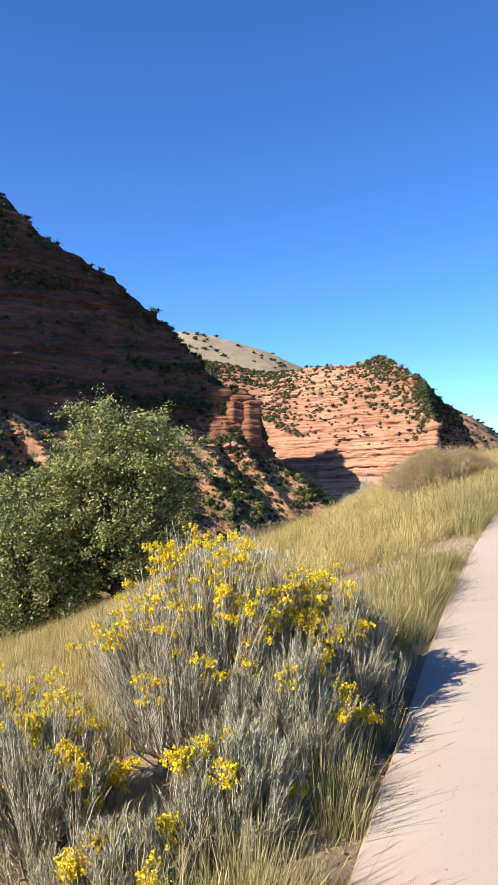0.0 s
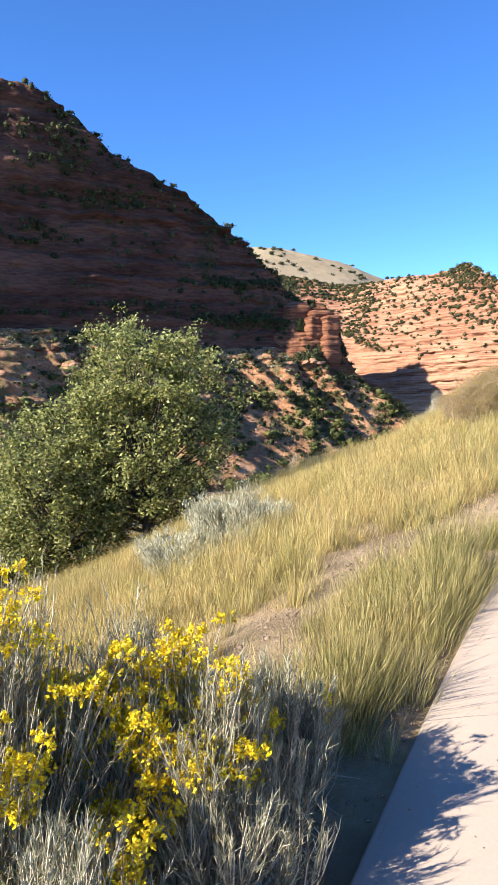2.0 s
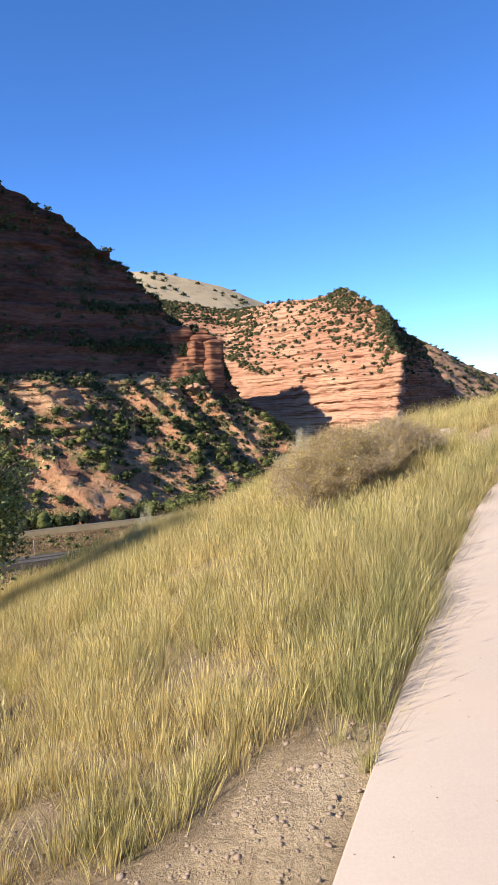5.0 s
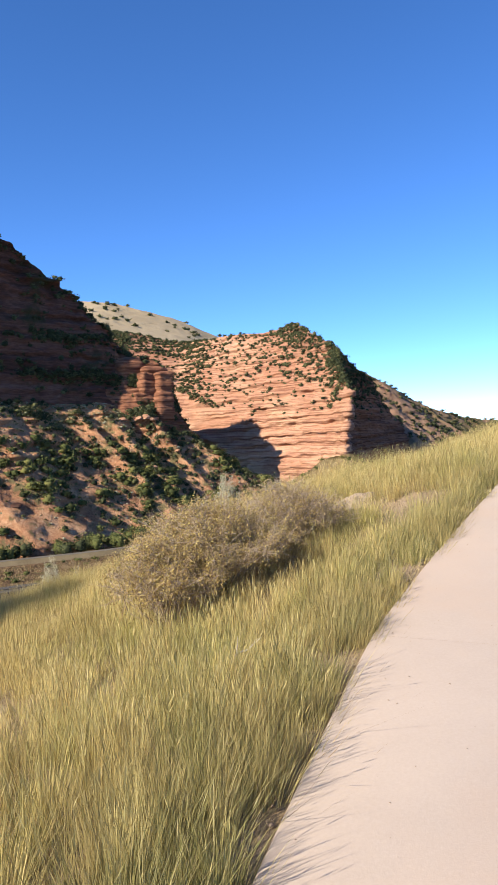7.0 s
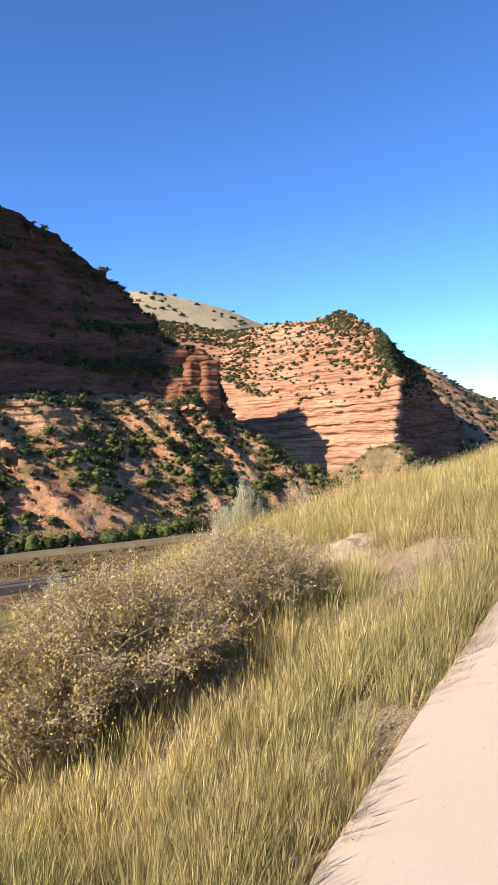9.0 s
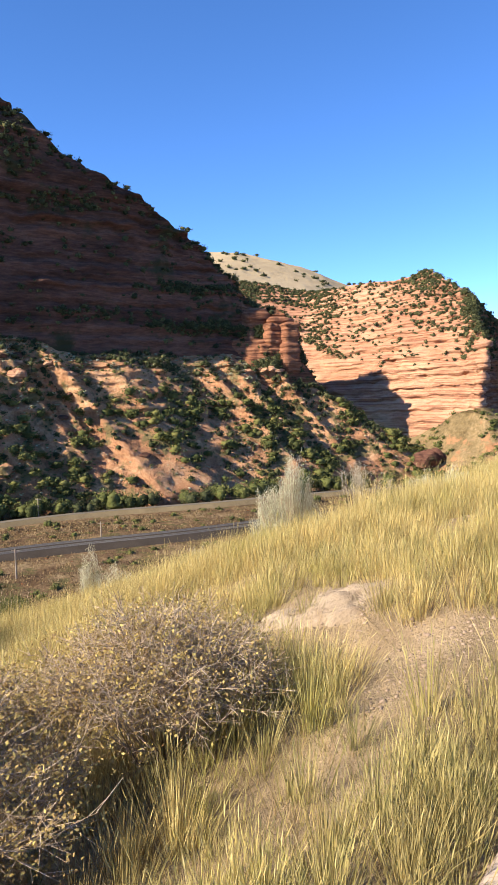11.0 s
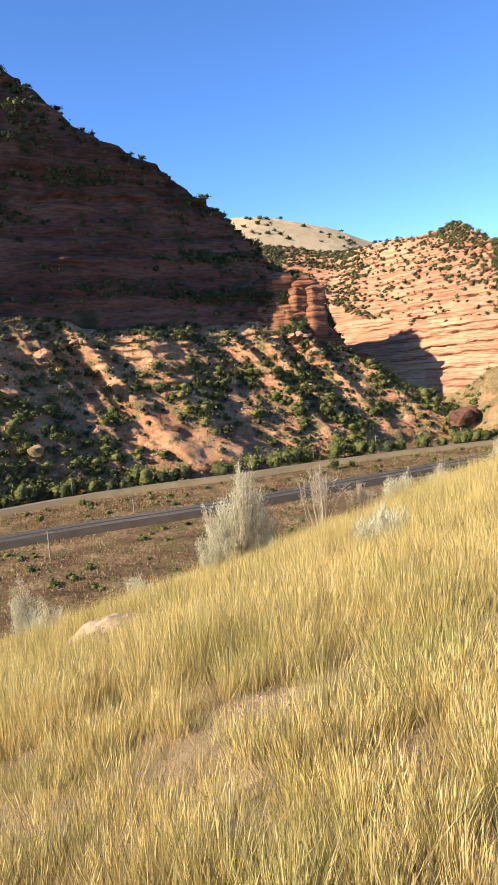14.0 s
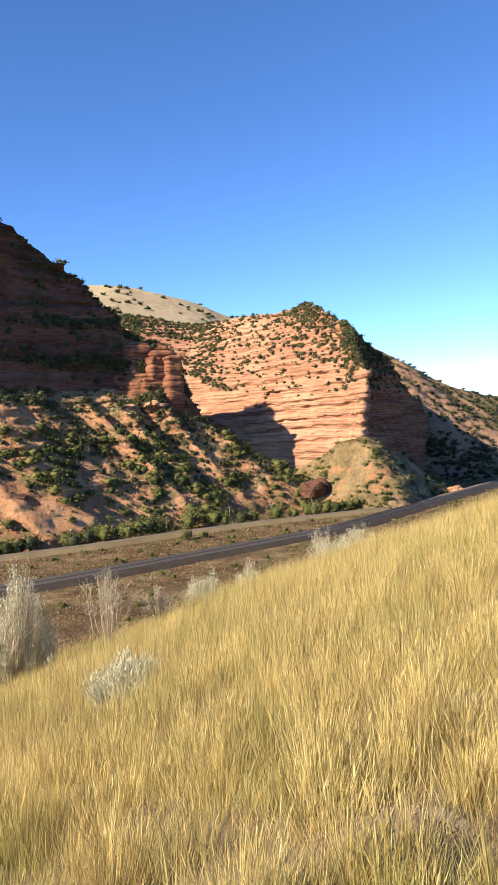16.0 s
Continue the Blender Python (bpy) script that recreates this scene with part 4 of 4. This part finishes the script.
sagebrush((4.2, 29.8), 0.72, 2.2, 220, "tall pale silver sagebrush at the brow of the slope")
sagebrush((3.75, 29.6), 0.4, 1.35, 80, "tall pale silver sagebrush at the brow of the slope")
sagebrush((4.75, 29.7), 0.35, 1.2, 60, "tall pale silver sagebrush at the brow of the slope")
sagebrush((-0.8, 29.7), 0.3, 1.55, 80, "upright pale sagebrush on the lower slope")
sagebrush((2.2, 28.9), 0.28, 0.75, 50, "small pale sagebrush at the brow of the slope")
sagebrush((7.78, 31.1), 0.45, 0.95, 80, "pale silver sagebrush at the brow of the slope")
sagebrush((8.7, 31.6), 0.3, 0.75, 50, "pale silver sagebrush at the brow of the slope")
sagebrush((10.9, 34.0), 0.6, 1.0, 90, "pale silver sagebrush at the brow of the slope")
sagebrush((12.0, 35.4), 0.5, 0.9, 80, "pale silver sagebrush at the brow of the slope")
sagebrush((7.0, 22.9), 0.36, 0.42, 110, "low blue-grey sagebrush in the grass")


for x, y, r, tall in ((-3.0, 29.0, 0.9, 1.2), (-4.6, 30.5, 1.0, 1.4), (-1.9, 27.3, 0.7, 0.9), (-5.5, 28.0, 0.9, 1.2)):
    sagebrush((x, y), r, tall, 120, "olive-grey bush in the hollow below the slope", OAK)
sagebrush((0.2, 28.6), 0.5, 0.8, 70, "small pale sagebrush at the brow of the slope")


def twiggy_shrub(at, r, tall, stems, leaves, label, bark=TWIG):
    """A bare shrub: crooked stems that fork twice, with few fading leaves."""
    ob = thing("bare_shrub", (at[0], at[1], float(land(*at)) - 0.04), label, "shrub", "bare shrubs on the slope")
    a, e = rng.uniform(0, math.tau, stems), rng.uniform(0.1, 1, stems)
    top = np.stack([np.cos(a) * e * r * 0.75, np.sin(a) * e * r * 0.75, tall * (0.75 - 0.25 * e)], -1)
    root = top * [0.1, 0.1, 0]
    mid = top * [0.6, 0.6, 0.5] + rng.normal(0, 0.05, (stems, 3))
    pieces = [sticks(root, mid, np.full(stems, 0.006), np.full(stems, 0.0042)), sticks(mid, top, np.full(stems, 0.0042), np.full(stems, 0.0028))]
    base0, base1 = mid, top
    for width, length, k in ((0.0023, 0.30, 8), (0.0014, 0.16, 9)):
        i = np.repeat(np.arange(len(base0)), k)
        s = rng.uniform(0.2, 1.0, (len(i), 1))
        b0 = base0[i] + (base1 - base0)[i] * s
        out = unit((base1 - base0)[i] + rng.normal(0, 0.22, (len(i), 3)) * [1, 1, 0.7])
        b1 = b0 + out * length * rng.uniform(0.4, 1.1, (len(i), 1)) * min(r, 1.2)
        pieces.append(sticks(b0, b1, np.full(len(i), width), np.full(len(i), width * 0.6)))
        base0, base1 = b0, b1
    part("twig_mass", gather(pieces), bark, ob, "bare grey-brown twigs")
    if leaves:
        i = rng.integers(0, len(base1), leaves)
        c = base1[i] + rng.normal(0, 0.02, (leaves, 3))
        c = c[(c[:, 2] > 0.15 * tall)]
        part("leaves", flakes(c, rng.uniform(0.010, 0.023, len(c))), SHRUB_LEAF, ob, "few yellow-brown leaves")
    return ob


twiggy_shrub((3.2, 13.75), 0.85, 1.0, 120, 34000, "bare twiggy shrub with fading yellow-brown leaves")
twiggy_shrub((2.8, 13.3), 0.62, 0.85, 90, 24000, "bare twiggy shrub with fading yellow-brown leaves")
twiggy_shrub((4.0, 14.7), 0.75, 0.85, 120, 15000, "dry brown twiggy shrub, almost leafless")
twiggy_shrub((3.0, 14.8), 0.75, 0.85, 80, 13000, "bare twiggy shrub with fading yellow-brown leaves")
twiggy_shrub((6.0, 29.6), 0.7, 2.1, 26, 0, "leafless grey shrub beside the tall sagebrush", PALE_STEM)
twiggy_shrub((6.9, 30.3), 0.5, 1.2, 20, 0, "leafless grey shrub beside the tall sagebrush", PALE_STEM)


def leafy_tree(at, tall, r, clusters, leaves, label):
    """A low broad tree: a forked trunk, limbs that reach into an uneven crown of leaf clusters."""
    ob = thing("tree", (at[0], at[1], float(land(*at)) - 0.1), label, "tree", "trees below the path")
    z = np.zeros((1, 3))
    part("trunk", gather([sticks(z, z + [0.05, 0, tall * 0.25], [0.15], [0.11], 8), sticks(z + [0.05, 0, tall * 0.25], z + [-0.05, 0.05, tall * 0.75], [0.11], [0.04], 8)]), BARK, ob)
    d = unit(rng.normal(size=(clusters, 3)))
    reach = rng.uniform(0.35, 1.0, (clusters, 1)) ** 0.5 * (0.72 + 0.4 * vnoise(d[:, 0] * 2 + at[0], d[:, 1] * 2, d[:, 2] * 2))[:, None]
    c = d * reach * [r, r, tall * 0.50] + [0, 0, tall * 0.50]
    c[:, 2] = np.maximum(c[:, 2], 0.25)
    a0 = np.stack([0 * c[:, 0], 0 * c[:, 0], np.clip(c[:, 2] * 0.55, 0.2, tall * 0.7)], -1)
    m = (a0 + c) / 2 + rng.normal(0, 0.06, (clusters, 3))
    ends = np.repeat(c, 6, 0) + rng.normal(0, 0.22, (clusters * 6, 3))
    part("branchwork", gather([sticks(a0, m, np.full(clusters, 0.03), np.full(clusters, 0.02), 4), sticks(m, c, np.full(clusters, 0.02), np.full(clusters, 0.01), 4),
                          sticks(np.repeat(c, 6, 0), ends, np.full(clusters * 6, 0.007), np.full(clusters * 6, 0.004), 3)]), BARK, ob)
    i = rng.integers(0, clusters * 6, leaves)
    s = rng.uniform(0.2, 1.15, (leaves, 1))
    p = c[i // 6] * (1 - s) + ends[i] * s + rng.normal(0, 0.075, (leaves, 3))
    part("crown", flakes(p, rng.uniform(0.05, 0.105, leaves), 0.3), TREE_LEAF, ob, "small olive green leaves")
    return ob


leafy_tree((-3.2, 17.2), 5.0, 1.85, 190, 46000, "round green leafy tree standing below the path")
leafy_tree((-5.0, 16.6), 3.9, 1.6, 130, 30000, "green leafy tree standing below the path")
leafy_tree((-7.0, 17.5), 3.6, 1.6, 110, 22000, "green leafy tree standing below the path")

# ---- stones ----
def gravel(name, x, y, size, label, lift=0.0):
    n = len(x)
    o = unit(np.array([[1, 0, 0], [-1, 0, 0], [0, 1, 0], [0, -1, 0], [0, 0, 1], [0, 0, -1.0]]))
    f = np.array([[0, 2, 4], [2, 1, 4], [1, 3, 4], [3, 0, 4], [2, 0, 5], [1, 2, 5], [3, 1, 5], [0, 3, 5]])
    s = rng.uniform(*size, n) * rng.uniform(0.5, 1.3, n)
    v = o[None] * rng.uniform(0.5, 1.1, (n, 6, 1)) * s[:, None, None] * [1, 1, 0.6]
    a = rng.uniform(0, math.tau, n)[:, None]
    v = np.stack([v[..., 0] * np.cos(a) - v[..., 1] * np.sin(a), v[..., 0] * np.sin(a) + v[..., 1] * np.cos(a), v[..., 2]], -1)
    v = v + np.stack([x, y, land(x, y) + lift], -1)[:, None, :]
    return tagged(raw(name, v.reshape(-1, 3), (np.arange(n)[:, None, None] * 6 + f).reshape(-1, 3), STONE), label, "gravel", kind="stuff")


bx, by = [], []
for cx, cy, cr in BARE:
    n = int(700 * cr)
    bx.append(cx + rng.normal(0, cr * 0.55, n))
    by.append(cy + rng.normal(0, cr * 0.55, n))
bx, by = np.concatenate(bx), np.concatenate(by)
gu, gw = trail_axes(bx, by)
ok = gw > trail_edge(gu) + 0.03
gravel("gravel", bx[ok], by[ok], (0.002, 0.015), "loose pale stones on bare soil patches")
bx, by = [], []
for cx, cy, cr in BARE:
    n = int(110 * cr)
    bx.append(cx + rng.normal(0, cr * 0.5, n))
    by.append(cy + rng.normal(0, cr * 0.5, n))
bx, by = np.concatenate(bx), np.concatenate(by)
gu, gw = trail_axes(bx, by)
ok = gw > trail_edge(gu) + 0.05
gravel("rubble", bx[ok], by[ok], (0.010, 0.026), "broken pale stones on the bare soil")
u = rng.uniform(-1, 27, 900)
x, y = from_axes(u, trail_edge(u) + np.abs(rng.normal(0.02, 0.12, 900)))
gravel("edge_gravel", x, y, (0.005, 0.02), "grit and small stones along the path's edge", 0.01)
u = rng.uniform(0, 24, 420)
x, y = from_axes(u, trail_edge(u) - np.abs(rng.normal(0, 0.5, 420)) - 0.03)
gravel("path_grit", x, y, (0.002, 0.006), "scattered grit on the concrete path", 0.037)


def dead_branch(at, turn, length):
    """A bleached fallen branch: a crooked stem with side twigs."""
    z = float(land(*at)) + 0.03
    k = 7
    p = np.stack([np.linspace(0, length, k), np.cumsum(rng.normal(0, 0.02, k)), 0.05 + np.linspace(0.0, 0.16, k) + rng.normal(0, 0.01, k)], -1)
    r = np.linspace(0.011, 0.004, k)
    twig = p[2:6] + np.stack([np.full(4, 0.07), np.array([0.09, -0.08, 0.06, -0.05]), np.full(4, 0.07)], -1)
    v, f = gather([sticks(p[:-1], p[1:], r[:-1], r[1:], 6), sticks(p[2:6], twig, np.full(4, 0.005), np.full(4, 0.002), 5)])
    ob = raw("dead_branch", v, f, PALE_STEM)
    ob.matrix_world = pose(at[0], at[1], z, 0, 0, turn)
    return tagged(ob, "bleached dead branch lying in the grass", "branch")


dead_branch((3.0, 11.4), 40, 0.45)
